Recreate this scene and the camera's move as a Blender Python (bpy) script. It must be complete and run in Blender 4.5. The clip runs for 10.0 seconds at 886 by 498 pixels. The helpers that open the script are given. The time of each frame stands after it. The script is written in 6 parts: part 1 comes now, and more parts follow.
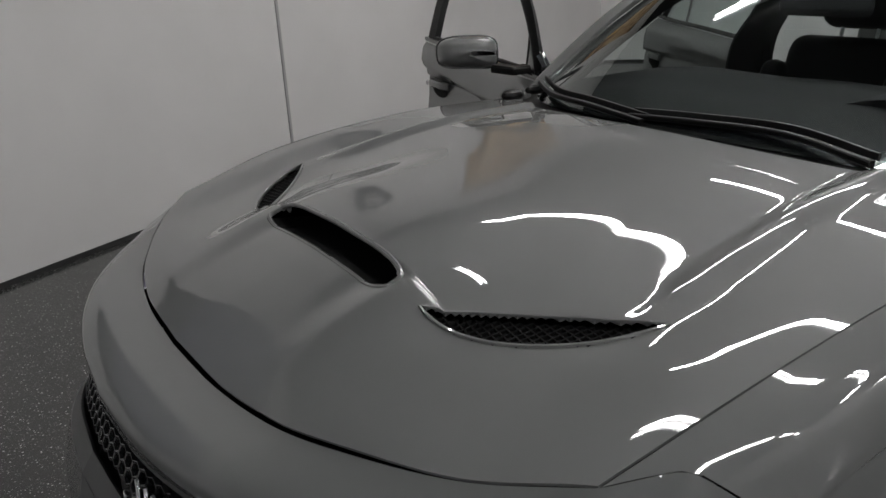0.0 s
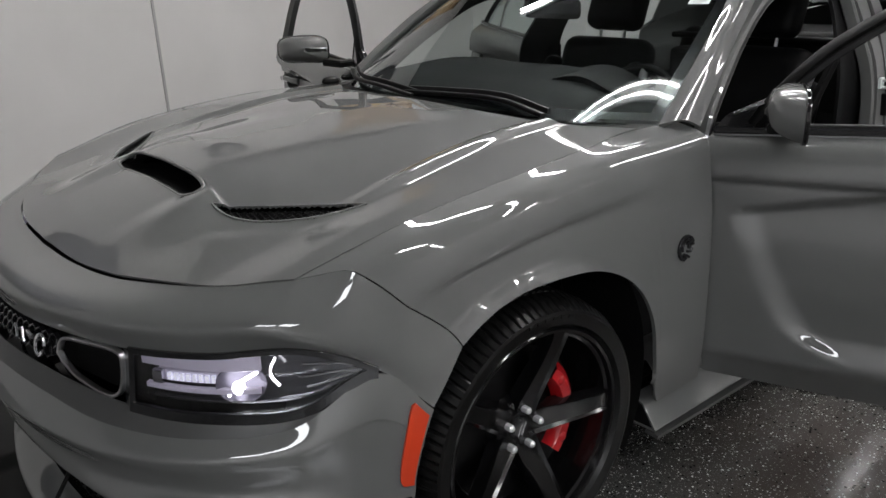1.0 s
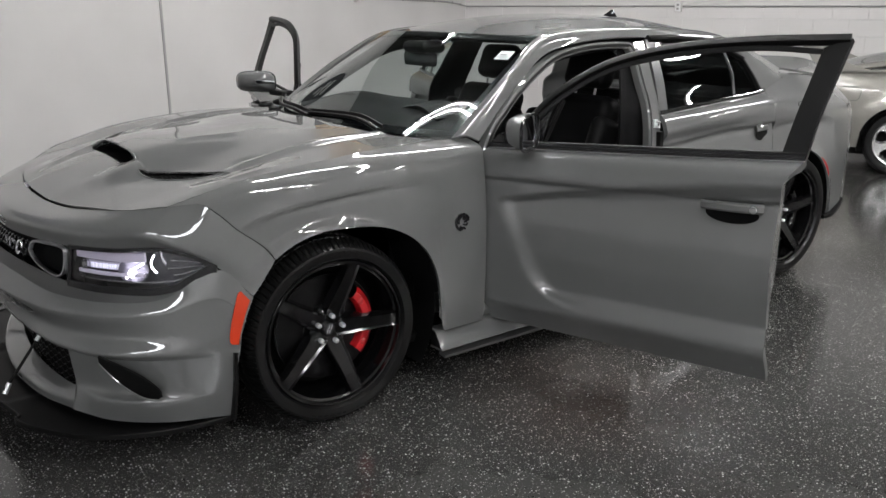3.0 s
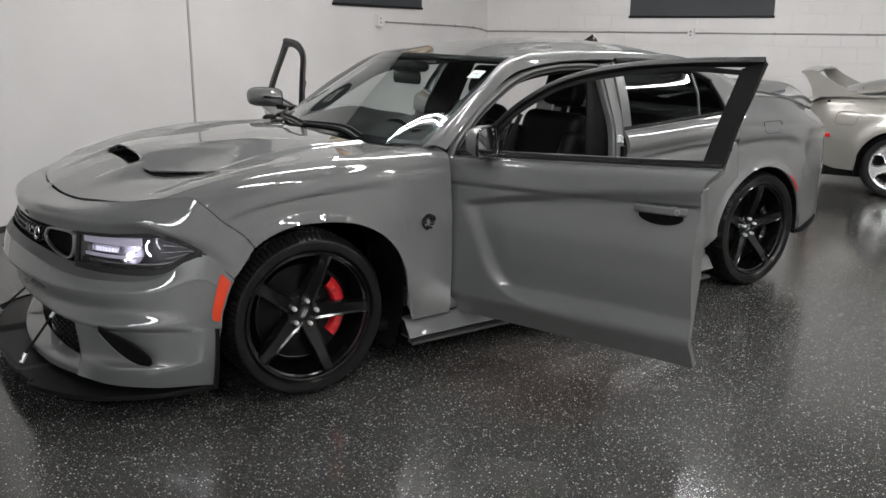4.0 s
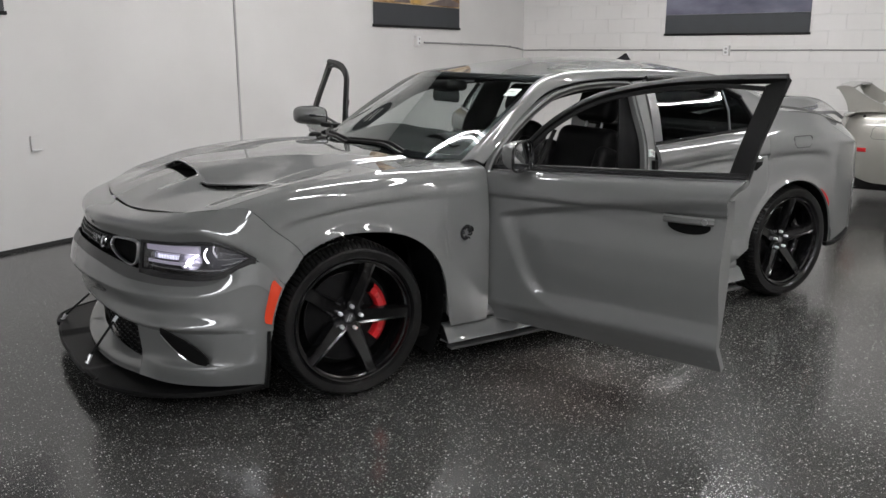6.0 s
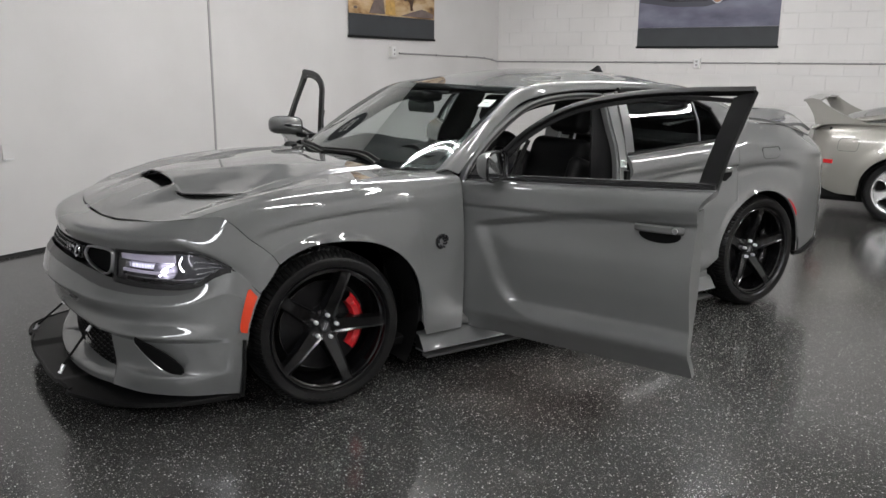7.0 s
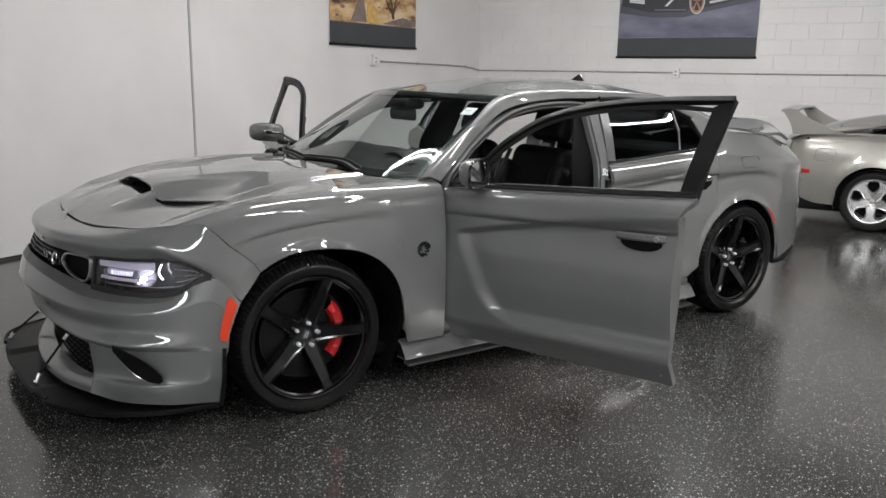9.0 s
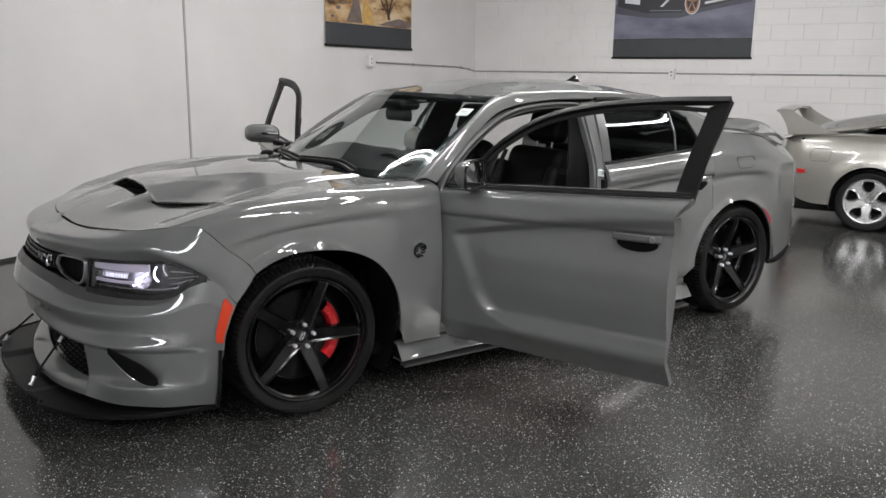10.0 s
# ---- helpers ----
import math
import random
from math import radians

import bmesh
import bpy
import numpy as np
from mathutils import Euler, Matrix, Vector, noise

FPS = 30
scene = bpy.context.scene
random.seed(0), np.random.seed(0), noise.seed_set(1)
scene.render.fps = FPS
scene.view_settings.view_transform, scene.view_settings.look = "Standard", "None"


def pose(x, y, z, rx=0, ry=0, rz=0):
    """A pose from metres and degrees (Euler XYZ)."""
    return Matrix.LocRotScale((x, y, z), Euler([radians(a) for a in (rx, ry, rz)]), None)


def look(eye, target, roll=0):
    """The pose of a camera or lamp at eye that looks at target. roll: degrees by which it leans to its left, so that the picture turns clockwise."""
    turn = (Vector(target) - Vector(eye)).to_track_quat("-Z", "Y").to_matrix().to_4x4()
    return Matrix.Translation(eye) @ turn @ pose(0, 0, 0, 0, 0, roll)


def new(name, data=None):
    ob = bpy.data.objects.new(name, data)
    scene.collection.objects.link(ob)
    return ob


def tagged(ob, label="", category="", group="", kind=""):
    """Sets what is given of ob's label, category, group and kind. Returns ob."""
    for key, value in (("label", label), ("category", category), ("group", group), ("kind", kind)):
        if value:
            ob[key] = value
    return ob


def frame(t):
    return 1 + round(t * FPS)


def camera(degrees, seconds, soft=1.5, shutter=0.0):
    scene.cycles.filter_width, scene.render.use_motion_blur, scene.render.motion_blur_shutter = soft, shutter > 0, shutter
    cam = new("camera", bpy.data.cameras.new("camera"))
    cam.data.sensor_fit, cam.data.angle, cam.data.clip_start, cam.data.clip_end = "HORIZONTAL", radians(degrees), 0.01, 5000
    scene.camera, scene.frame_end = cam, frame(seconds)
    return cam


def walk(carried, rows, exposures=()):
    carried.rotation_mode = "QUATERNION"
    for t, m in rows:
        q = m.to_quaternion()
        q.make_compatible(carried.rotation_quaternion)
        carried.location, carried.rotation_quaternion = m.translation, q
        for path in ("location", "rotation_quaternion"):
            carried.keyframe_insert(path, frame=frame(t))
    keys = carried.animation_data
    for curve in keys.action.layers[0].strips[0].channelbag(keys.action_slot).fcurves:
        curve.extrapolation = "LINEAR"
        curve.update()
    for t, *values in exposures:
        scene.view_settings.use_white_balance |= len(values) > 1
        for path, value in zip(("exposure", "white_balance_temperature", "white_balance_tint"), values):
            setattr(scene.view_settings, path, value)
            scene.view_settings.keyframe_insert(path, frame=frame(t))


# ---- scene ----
cam = camera(56.8, 10.0)
PATH = [
    (0, (-1.109, -1.412, 1.501), (-0.120, 0.178, 0.812), -3.2),
    (0.5, (-1.186, -1.809, 1.476), (-0.048, -0.31, 0.798), -2.4),
    (1, (-1.265, -2.206, 1.499), (-0.092, -0.733, 0.827), -2.5),
    (1.5, (-1.424, -2.556, 1.498), (-0.186, -1.115, 0.871), -1.6),
    (2, (-1.444, -2.902, 1.513), (-0.181, -1.469, 0.917), -0.6),
    (2.5, (-1.388, -3.242, 1.547), (-0.212, -1.738, 0.952), -0.7),
    (3.8, (-1.379, -3.939, 1.529), (-0.29, -2.343, 1.014), 0.7),
    (4, (-1.357, -4.036, 1.535), (-0.289, -2.423, 1.027), 0.6),
    (4.5, (-1.368, -4.161, 1.547), (-0.382, -2.495, 1.045), -0.1),
    (5, (-1.44, -4.187, 1.544), (-0.485, -2.5, 1.052), -0.2),
    (5.5, (-1.462, -4.188, 1.543), (-0.493, -2.506, 1.063), -0.1),
    (7, (-1.489, -4.227, 1.544), (-0.436, -2.585, 1.103), 0.4),
    (7.5, (-1.49, -4.229, 1.539), (-0.425, -2.591, 1.107), 0.6),
    (8, (-1.488, -4.222, 1.541), (-0.413, -2.591, 1.114), 0.6),
    (8.5, (-1.489, -4.225, 1.541), (-0.403, -2.6, 1.121), 0.7),
    (9, (-1.49, -4.216, 1.54), (-0.395, -2.596, 1.119), 0.8),
    (9.5, (-1.487, -4.216, 1.54), (-0.388, -2.598, 1.12), 0.8),
    (10, (-1.486, -4.213, 1.54), (-0.383, -2.597, 1.121), 0.7),
]
walk(cam, [(t, look(eye, target, roll)) for t, eye, target, roll in PATH],
     exposures=[(0.0, -0.22), (0.5, -0.18), (1.0, 0.11), (2.0, 0.21), (2.5, 0.38), (4.0, 0.5), (5.5, 0.5), (7.0, 0.5), (10.0, 0.5)])

# ---------- light ----------
world = bpy.data.worlds.new("World")
scene.world = world
world.use_nodes = True
world.node_tree.nodes["Background"].inputs[0].default_value = (0.9, 0.95, 1.0, 1)
world.node_tree.nodes["Background"].inputs[1].default_value = 0.006
TUBE_STRENGTH = 110.0


# ---------- materials ----------
def mat(name, colour, rough=0.5, metal=0.0, coat=0.0, bump=0.0, bump_scale=200.0, vary=0.0, vary_scale=6.0,
        emit=None, strength=0.0, transmission=0.0, ior=1.5, spec=0.5, coat_rough=0.03, coat_ior=1.5):
    m = bpy.data.materials.new(name)
    m.use_nodes = True
    nt = m.node_tree
    b = nt.nodes["Principled BSDF"]
    b.inputs["Base Color"].default_value = (*colour, 1)
    b.inputs["Roughness"].default_value = rough
    b.inputs["Metallic"].default_value = metal
    b.inputs["Coat Weight"].default_value = coat
    b.inputs["Coat Roughness"].default_value = coat_rough
    b.inputs["Coat IOR"].default_value = coat_ior
    b.inputs["Transmission Weight"].default_value = transmission
    b.inputs["IOR"].default_value = ior
    b.inputs["Specular IOR Level"].default_value = spec
    if emit:
        b.inputs["Emission Color"].default_value = (*emit, 1)
        b.inputs["Emission Strength"].default_value = strength
    if vary or bump:
        geo = nt.nodes.new("ShaderNodeNewGeometry")
    if vary:
        n = nt.nodes.new("ShaderNodeTexNoise")
        n.inputs["Scale"].default_value = vary_scale
        n.inputs["Detail"].default_value = 6
        nt.links.new(geo.outputs["Position"], n.inputs["Vector"])
        r = nt.nodes.new("ShaderNodeValToRGB")
        r.color_ramp.elements[0].position, r.color_ramp.elements[1].position = 0.3, 0.7
        r.color_ramp.elements[0].color = (*[c * (1 - vary) for c in colour], 1)
        r.color_ramp.elements[1].color = (*[min(1, c * (1 + vary)) for c in colour], 1)
        nt.links.new(n.outputs["Fac"], r.inputs["Fac"])
        nt.links.new(r.outputs["Color"], b.inputs["Base Color"])
        r2 = nt.nodes.new("ShaderNodeMapRange")
        r2.inputs["To Min"].default_value, r2.inputs["To Max"].default_value = rough * (1 - vary), min(1, rough * (1 + vary))
        nt.links.new(n.outputs["Fac"], r2.inputs["Value"])
        nt.links.new(r2.outputs["Result"], b.inputs["Roughness"])
    if bump:
        n2 = nt.nodes.new("ShaderNodeTexNoise")
        n2.inputs["Scale"].default_value = bump_scale
        n2.inputs["Detail"].default_value = 3
        nt.links.new(geo.outputs["Position"], n2.inputs["Vector"])
        bp = nt.nodes.new("ShaderNodeBump")
        bp.inputs["Strength"].default_value = bump
        bp.inputs["Distance"].default_value = 0.002
        nt.links.new(n2.outputs["Fac"], bp.inputs["Height"])
        nt.links.new(bp.outputs["Normal"], b.inputs["Normal"])
    return m


PAINT = mat("grey car paint", (0.124, 0.126, 0.124), rough=0.5, coat=1.0, coat_rough=0.015, vary=0.03, vary_scale=3, spec=0.12, coat_ior=1.74)
SILVER = mat("silver car paint", (0.27, 0.262, 0.238), rough=0.38, metal=0.45, coat=1.0, vary=0.03)
BLACK_GLOSS = mat("gloss black", (0.012, 0.012, 0.013), rough=0.12, coat=0.6)
BLACK_SATIN = mat("satin black plastic", (0.005, 0.005, 0.005), rough=0.42, spec=0.15, bump=0.15, bump_scale=900)
GREY_SATIN = mat("satin dark grey plastic", (0.055, 0.055, 0.055), rough=0.35, bump=0.1, bump_scale=900)
VOID = mat("matt black", (0.003, 0.003, 0.003), rough=0.8, spec=0.15, vary=0.2)
RUBBER = mat("tyre rubber", (0.004, 0.004, 0.004), rough=0.3, spec=0.3, bump=0.06, bump_scale=400, vary=0.15, vary_scale=30)
SEAL = mat("door seal rubber", (0.008, 0.008, 0.008), rough=0.5, spec=0.25)
RIM = mat("satin black rim", (0.003, 0.003, 0.0032), rough=0.14, spec=0.5)
NUT = mat("bright nut", (0.78, 0.78, 0.79), rough=0.35, metal=0.55)
STEEL = mat("brake steel", (0.022, 0.022, 0.023), rough=0.38, metal=1.0, vary=0.1, vary_scale=40)
CALIPER = mat("red caliper paint", (0.40, 0.008, 0.012), rough=0.28, coat=0.7)
ORANGE = mat("orange marker lens", (0.58, 0.045, 0.012), rough=0.25, coat=0.5)
REDLENS = mat("red lens", (0.42, 0.012, 0.015), rough=0.15, coat=0.8)
SATINMETAL = mat("satin silver metal", (0.45, 0.45, 0.46), rough=0.3, metal=1.0)
MIRROR = mat("mirror glass", (0.8, 0.82, 0.83), rough=0.02, metal=1.0)
LEATHER = mat("black leather", (0.004, 0.004, 0.0042), rough=0.5, spec=0.14, bump=0.35, bump_scale=350, vary=0.1)
TRIM_DARK = mat("dark interior plastic", (0.004, 0.004, 0.0043), rough=0.6, spec=0.12, bump=0.3, bump_scale=500, vary=0.1)
HEADLINER = mat("dark headliner cloth", (0.006, 0.006, 0.006), rough=0.9, spec=0.1, bump=0.3, bump_scale=800)
LED = mat("headlight LED and glare", (1, 1, 1), emit=(0.95, 0.93, 1.0), strength=7.0)
LEDBAR = mat("daytime LED bar", (0.9, 0.9, 0.95), rough=0.2, emit=(0.80, 0.78, 1.0), strength=0.28)
REFLECTOR = mat("lamp reflector", (0.6, 0.6, 0.62), rough=0.15, metal=1.0)
BOWL = mat("frosted lamp bowl", (0.12, 0.115, 0.14), rough=0.35, metal=0.7)
# weak emission stands in for lamp light on the reflector parts
GLOWREF = mat("self-glowing lamp reflector", (0.55, 0.52, 0.6), rough=0.3, metal=0.5, emit=(0.85, 0.78, 1.0), strength=0.07)
SMOKED = mat("smoked lamp insert", (0.05, 0.05, 0.055), rough=0.12, coat=1.0)
ALLOY = mat("silver alloy wheel", (0.62, 0.62, 0.62), rough=0.25, metal=0.8, coat=0.5)
STICKER = mat("paper sticker", (0.66, 0.72, 0.70), rough=0.6)
BADGE = mat("dark badge", (0.03, 0.03, 0.033), rough=0.2, metal=0.6, coat=0.5)
BADGE_L = mat("bright badge", (0.7, 0.7, 0.72), rough=0.2, metal=0.8)
TUBE = mat("lit tube", (1, 1, 1), emit=(1.0, 0.985, 0.985), strength=TUBE_STRENGTH)
FILL_COOL = mat("added cool fill panel", (1, 1, 1), emit=(0.97, 0.99, 1.035), strength=11.5)
FIXTURE = mat("white fixture enamel", (0.7, 0.7, 0.7), rough=0.4)
CONDUIT = mat("grey conduit", (0.30, 0.30, 0.295), rough=0.4, metal=0.3)
SWITCHBOX = mat("painted outlet box", (0.62, 0.61, 0.59), rough=0.45)
BASEBOARD = mat("black cove base", (0.02, 0.02, 0.02), rough=0.5)
BANNER_GREY = mat("dark banner fabric", (0.035, 0.038, 0.042), rough=0.75, bump=0.2, bump_scale=300, vary=0.1)
CEILING = mat("dark painted ceiling", (0.028, 0.028, 0.028), rough=0.9, vary=0.04, vary_scale=2)


def glass(name, tint, shade=1.0, ior=1.48):
    """Clear sheet glass; the tint is taken once at each of its two faces."""
    return mat(name, tuple(c * shade for c in tint), rough=0.0, transmission=1.0, ior=ior)


GLASS = glass("windscreen glass", (0.80, 0.88, 0.86), 0.86, ior=1.40)
GLASS_TINT = glass("privacy glass", (0.11, 0.125, 0.125))
LENS = glass("clear lamp lens", (0.97, 0.97, 1.0))


def wall_material(blocks):
    m = mat("painted wall", (0.64, 0.628, 0.616), rough=0.55)
    nt = m.node_tree
    b = nt.nodes["Principled BSDF"]
    tc = nt.nodes.new("ShaderNodeNewGeometry")
    n = nt.nodes.new("ShaderNodeTexNoise")
    n.inputs["Scale"].default_value, n.inputs["Detail"].default_value = 1.3, 5
    nt.links.new(tc.outputs["Position"], n.inputs["Vector"])
    r = nt.nodes.new("ShaderNodeValToRGB")
    r.color_ramp.elements[0].position, r.color_ramp.elements[1].position = 0.25, 0.75
    r.color_ramp.elements[0].color, r.color_ramp.elements[1].color = (0.60, 0.589, 0.577, 1), (0.67, 0.659, 0.647, 1)
    nt.links.new(n.outputs["Fac"], r.inputs["Fac"])
    nt.links.new(r.outputs["Color"], b.inputs["Base Color"])
    n2 = nt.nodes.new("ShaderNodeTexNoise")
    n2.inputs["Scale"].default_value, n2.inputs["Detail"].default_value = (60 if blocks else 25), 4
    nt.links.new(tc.outputs["Position"], n2.inputs["Vector"])
    bp = nt.nodes.new("ShaderNodeBump")
    bp.inputs["Strength"].default_value, bp.inputs["Distance"].default_value = (0.35 if blocks else 0.12), 0.003
    nt.links.new(n2.outputs["Fac"], bp.inputs["Height"])
    nt.links.new(bp.outputs["Normal"], b.inputs["Normal"])
    return m


WALL_SMOOTH, WALL_BLOCK = wall_material(False), wall_material(True)


def floor_material():
    m = mat("flake epoxy floor", (0.02, 0.021, 0.022), rough=0.16, spec=0.62)
    nt = m.node_tree
    b = nt.nodes["Principled BSDF"]
    geo = nt.nodes.new("ShaderNodeNewGeometry")
    # dark base with cloudy wear
    n = nt.nodes.new("ShaderNodeTexNoise")
    n.inputs["Scale"].default_value, n.inputs["Detail"].default_value = 1.1, 8
    nt.links.new(geo.outputs["Position"], n.inputs["Vector"])
    r = nt.nodes.new("ShaderNodeValToRGB")
    r.color_ramp.elements[0].position, r.color_ramp.elements[1].position = 0.3, 0.72
    r.color_ramp.elements[0].color, r.color_ramp.elements[1].color = (0.009, 0.0092, 0.0092, 1), (0.036, 0.036, 0.035, 1)
    nt.links.new(n.outputs["Fac"], r.inputs["Fac"])
    mixed = r.outputs["Color"]
    # faint brown reflection on the gloss, put into the base colour as a round patch
    sv = nt.nodes.new("ShaderNodeVectorMath")
    sv.operation = "DISTANCE"
    sv.inputs[1].default_value = (0.95, -1.35, 0)
    nt.links.new(geo.outputs["Position"], sv.inputs[0])
    sr = nt.nodes.new("ShaderNodeMapRange")
    sr.inputs["From Min"].default_value, sr.inputs["From Max"].default_value = 0.12, 0.60
    sr.inputs["To Min"].default_value, sr.inputs["To Max"].default_value = 0.75, 0.0
    nt.links.new(sv.outputs["Value"], sr.inputs["Value"])
    sm = nt.nodes.new("ShaderNodeMix")
    sm.data_type = "RGBA"
    nt.links.new(sr.outputs["Result"], sm.inputs[0])
    nt.links.new(mixed, sm.inputs[6])
    sm.inputs[7].default_value = (0.060, 0.042, 0.036, 1)
    mixed = sm.outputs[2]
    # dust in cloudy patches
    dn = nt.nodes.new("ShaderNodeTexNoise")
    dn.inputs["Scale"].default_value, dn.inputs["Detail"].default_value, dn.inputs["Distortion"].default_value = 2.2, 6, 1.2
    nt.links.new(geo.outputs["Position"], dn.inputs["Vector"])
    k = nt.nodes.new("ShaderNodeMath")
    k.operation = "MULTIPLY"
    k.inputs[0].default_value = 0.40
    nt.links.new(dn.outputs["Fac"], k.inputs[1])
    dm = nt.nodes.new("ShaderNodeMix")
    dm.data_type = "RGBA"
    nt.links.new(k.outputs[0], dm.inputs[0])
    nt.links.new(mixed, dm.inputs[6])
    dm.inputs[7].default_value = (0.090, 0.086, 0.080, 1)
    mixed = dm.outputs[2]
    # flakes: jittered chips of several greys
    for scale, cut, colour in ((95, 0.17, (0.50, 0.495, 0.48, 1)), (150, 0.21, (0.26, 0.257, 0.25, 1)), (260, 0.25, (0.10, 0.10, 0.095, 1)), (75, 0.18, (0.004, 0.004, 0.004, 1))):
        v = nt.nodes.new("ShaderNodeTexVoronoi")
        v.inputs["Scale"].default_value = scale
        nt.links.new(geo.outputs["Position"], v.inputs["Vector"])
        rnd = nt.nodes.new("ShaderNodeSeparateColor")
        nt.links.new(v.outputs["Color"], rnd.inputs[0])
        size = nt.nodes.new("ShaderNodeMath")
        size.operation = "MULTIPLY"
        size.inputs[1].default_value = cut * 2
        pw = nt.nodes.new("ShaderNodeMath")
        pw.operation = "POWER"
        pw.inputs[1].default_value = 3.0
        nt.links.new(rnd.outputs[0], pw.inputs[0])
        nt.links.new(pw.outputs[0], size.inputs[0])
        less = nt.nodes.new("ShaderNodeMath")
        less.operation = "LESS_THAN"
        nt.links.new(v.outputs["Distance"], less.inputs[0])
        nt.links.new(size.outputs[0], less.inputs[1])
        mx = nt.nodes.new("ShaderNodeMix")
        mx.data_type = "RGBA"
        nt.links.new(less.outputs[0], mx.inputs[0])
        nt.links.new(mixed, mx.inputs[6])
        mx.inputs[7].default_value = colour
        mixed = mx.outputs[2]
    nt.links.new(mixed, b.inputs["Base Color"])
    # uneven gloss and a slightly rolled surface
    n3 = nt.nodes.new("ShaderNodeTexNoise")
    n3.inputs["Scale"].default_value, n3.inputs["Detail"].default_value = 0.9, 7
    nt.links.new(geo.outputs["Position"], n3.inputs["Vector"])
    mr = nt.nodes.new("ShaderNodeMapRange")
    mr.inputs["To Min"].default_value, mr.inputs["To Max"].default_value = 0.125, 0.215
    nt.links.new(n3.outputs["Fac"], mr.inputs["Value"])
    nt.links.new(mr.outputs["Result"], b.inputs["Roughness"])
    n4 = nt.nodes.new("ShaderNodeTexNoise")
    n4.inputs["Scale"].default_value, n4.inputs["Detail"].default_value = 40, 3
    nt.links.new(geo.outputs["Position"], n4.inputs["Vector"])
    bp = nt.nodes.new("ShaderNodeBump")
    bp.inputs["Strength"].default_value, bp.inputs["Distance"].default_value = 0.10, 0.002
    nt.links.new(n4.outputs["Fac"], bp.inputs["Height"])
    nt.links.new(bp.outputs["Normal"], b.inputs["Normal"])
    return m


FLOOR = floor_material()


def banner_material(kind):
    """Soft printed picture in broad patches: sand and earth, or dusk greys."""
    m = mat("printed banner", (0.3, 0.2, 0.1), rough=0.6)
    nt = m.node_tree
    b = nt.nodes["Principled BSDF"]
    tc = nt.nodes.new("ShaderNodeTexCoord")
    mp = nt.nodes.new("ShaderNodeMapping")
    mp.inputs["Scale"].default_value = (2.2, 1, 5.0) if kind == "sand" else (0.7, 1, 2.2)
    nt.links.new(tc.outputs["Object"], mp.inputs["Vector"])
    n = nt.nodes.new("ShaderNodeTexNoise")
    n.inputs["Scale"].default_value, n.inputs["Detail"].default_value = 1.5, 9
    nt.links.new(mp.outputs[0], n.inputs["Vector"])
    r = nt.nodes.new("ShaderNodeValToRGB")
    cols = ([(0.32, (0.05, 0.025, 0.012)), (0.42, (0.30, 0.17, 0.07)), (0.52, (0.52, 0.36, 0.19)), (0.66, (0.62, 0.49, 0.33))]
            if kind == "sand" else [(0.3, (0.055, 0.055, 0.085)), (0.45, (0.10, 0.10, 0.145)), (0.6, (0.16, 0.16, 0.21)), (0.75, (0.20, 0.20, 0.25))])
    el = r.color_ramp.elements
    while len(el) < 4:
        el.new(0.5)
    for e, (p, c) in zip(el, cols):
        e.position, e.color = p, (*c, 1)
    nt.links.new(n.outputs["Fac"], r.inputs["Fac"])
    nt.links.new(r.outputs["Color"], b.inputs["Base Color"])
    return m


SAND, DUSK = banner_material("sand"), banner_material("dusk")


# ---------- geometry helpers ----------
def empty(name, label, category, x=0, y=0, z=0, group=""):
    ob = new(name)
    ob.location = (x, y, z)
    bpy.context.view_layer.update()
    return tagged(ob, label, category, group)


def link_mesh(name, verts, faces, material, parent=None, label="", smooth=True):
    me = bpy.data.meshes.new(name)
    me.from_pydata([tuple(v) for v in verts], [], faces)
    me.materials.append(material)
    if smooth:
        me.polygons.foreach_set("use_smooth", [True] * len(me.polygons))
    me.update()
    ob = new(name, me)
    if parent is not None:
        ob.parent = parent
        loc = parent.location if parent.type == "EMPTY" else Vector((0, 0, 0))
        ob.matrix_parent_inverse = Matrix.Translation(-loc)
    if label:
        ob["label"] = label
    return ob


def part(name, bm, material, parent=None, label="", smooth=False, angle=35):
    bmesh.ops.recalc_face_normals(bm, faces=bm.faces)
    me = bpy.data.meshes.new(name)
    bm.to_mesh(me)
    bm.free()
    me.materials.append(material)
    if smooth:
        me.polygons.foreach_set("use_smooth", [True] * len(me.polygons))
        me.set_sharp_from_angle(angle=radians(angle))
    ob = new(name, me)
    if parent is not None:
        ob.parent = parent
        loc = parent.location if parent.type == "EMPTY" else Vector((0, 0, 0))
        ob.matrix_parent_inverse = Matrix.Translation(-loc)
    if label:
        ob["label"] = label
    return ob


def box(bm, x0, x1, y0, y1, z0, z1, bevel=0.0, m=None, seg=2):
    """A bevelled block added to bm."""
    b2 = bmesh.new()
    bmesh.ops.create_cube(b2, size=1)
    bmesh.ops.scale(b2, vec=(abs(x1 - x0), abs(y1 - y0), abs(z1 - z0)), verts=b2.verts)
    bmesh.ops.translate(b2, vec=((x0 + x1) / 2, (y0 + y1) / 2, (z0 + z1) / 2), verts=b2.verts)
    if bevel:
        bmesh.ops.bevel(b2, geom=b2.edges[:], offset=bevel, segments=seg, affect="EDGES", profile=0.5)
    if m:
        bmesh.ops.transform(b2, matrix=m, verts=b2.verts)
    merge(bm, b2)
    return bm


def merge(bm, b2):
    me = bpy.data.meshes.new("tmp")
    b2.to_mesh(me)
    b2.free()
    bm.from_mesh(me)
    bpy.data.meshes.remove(me)


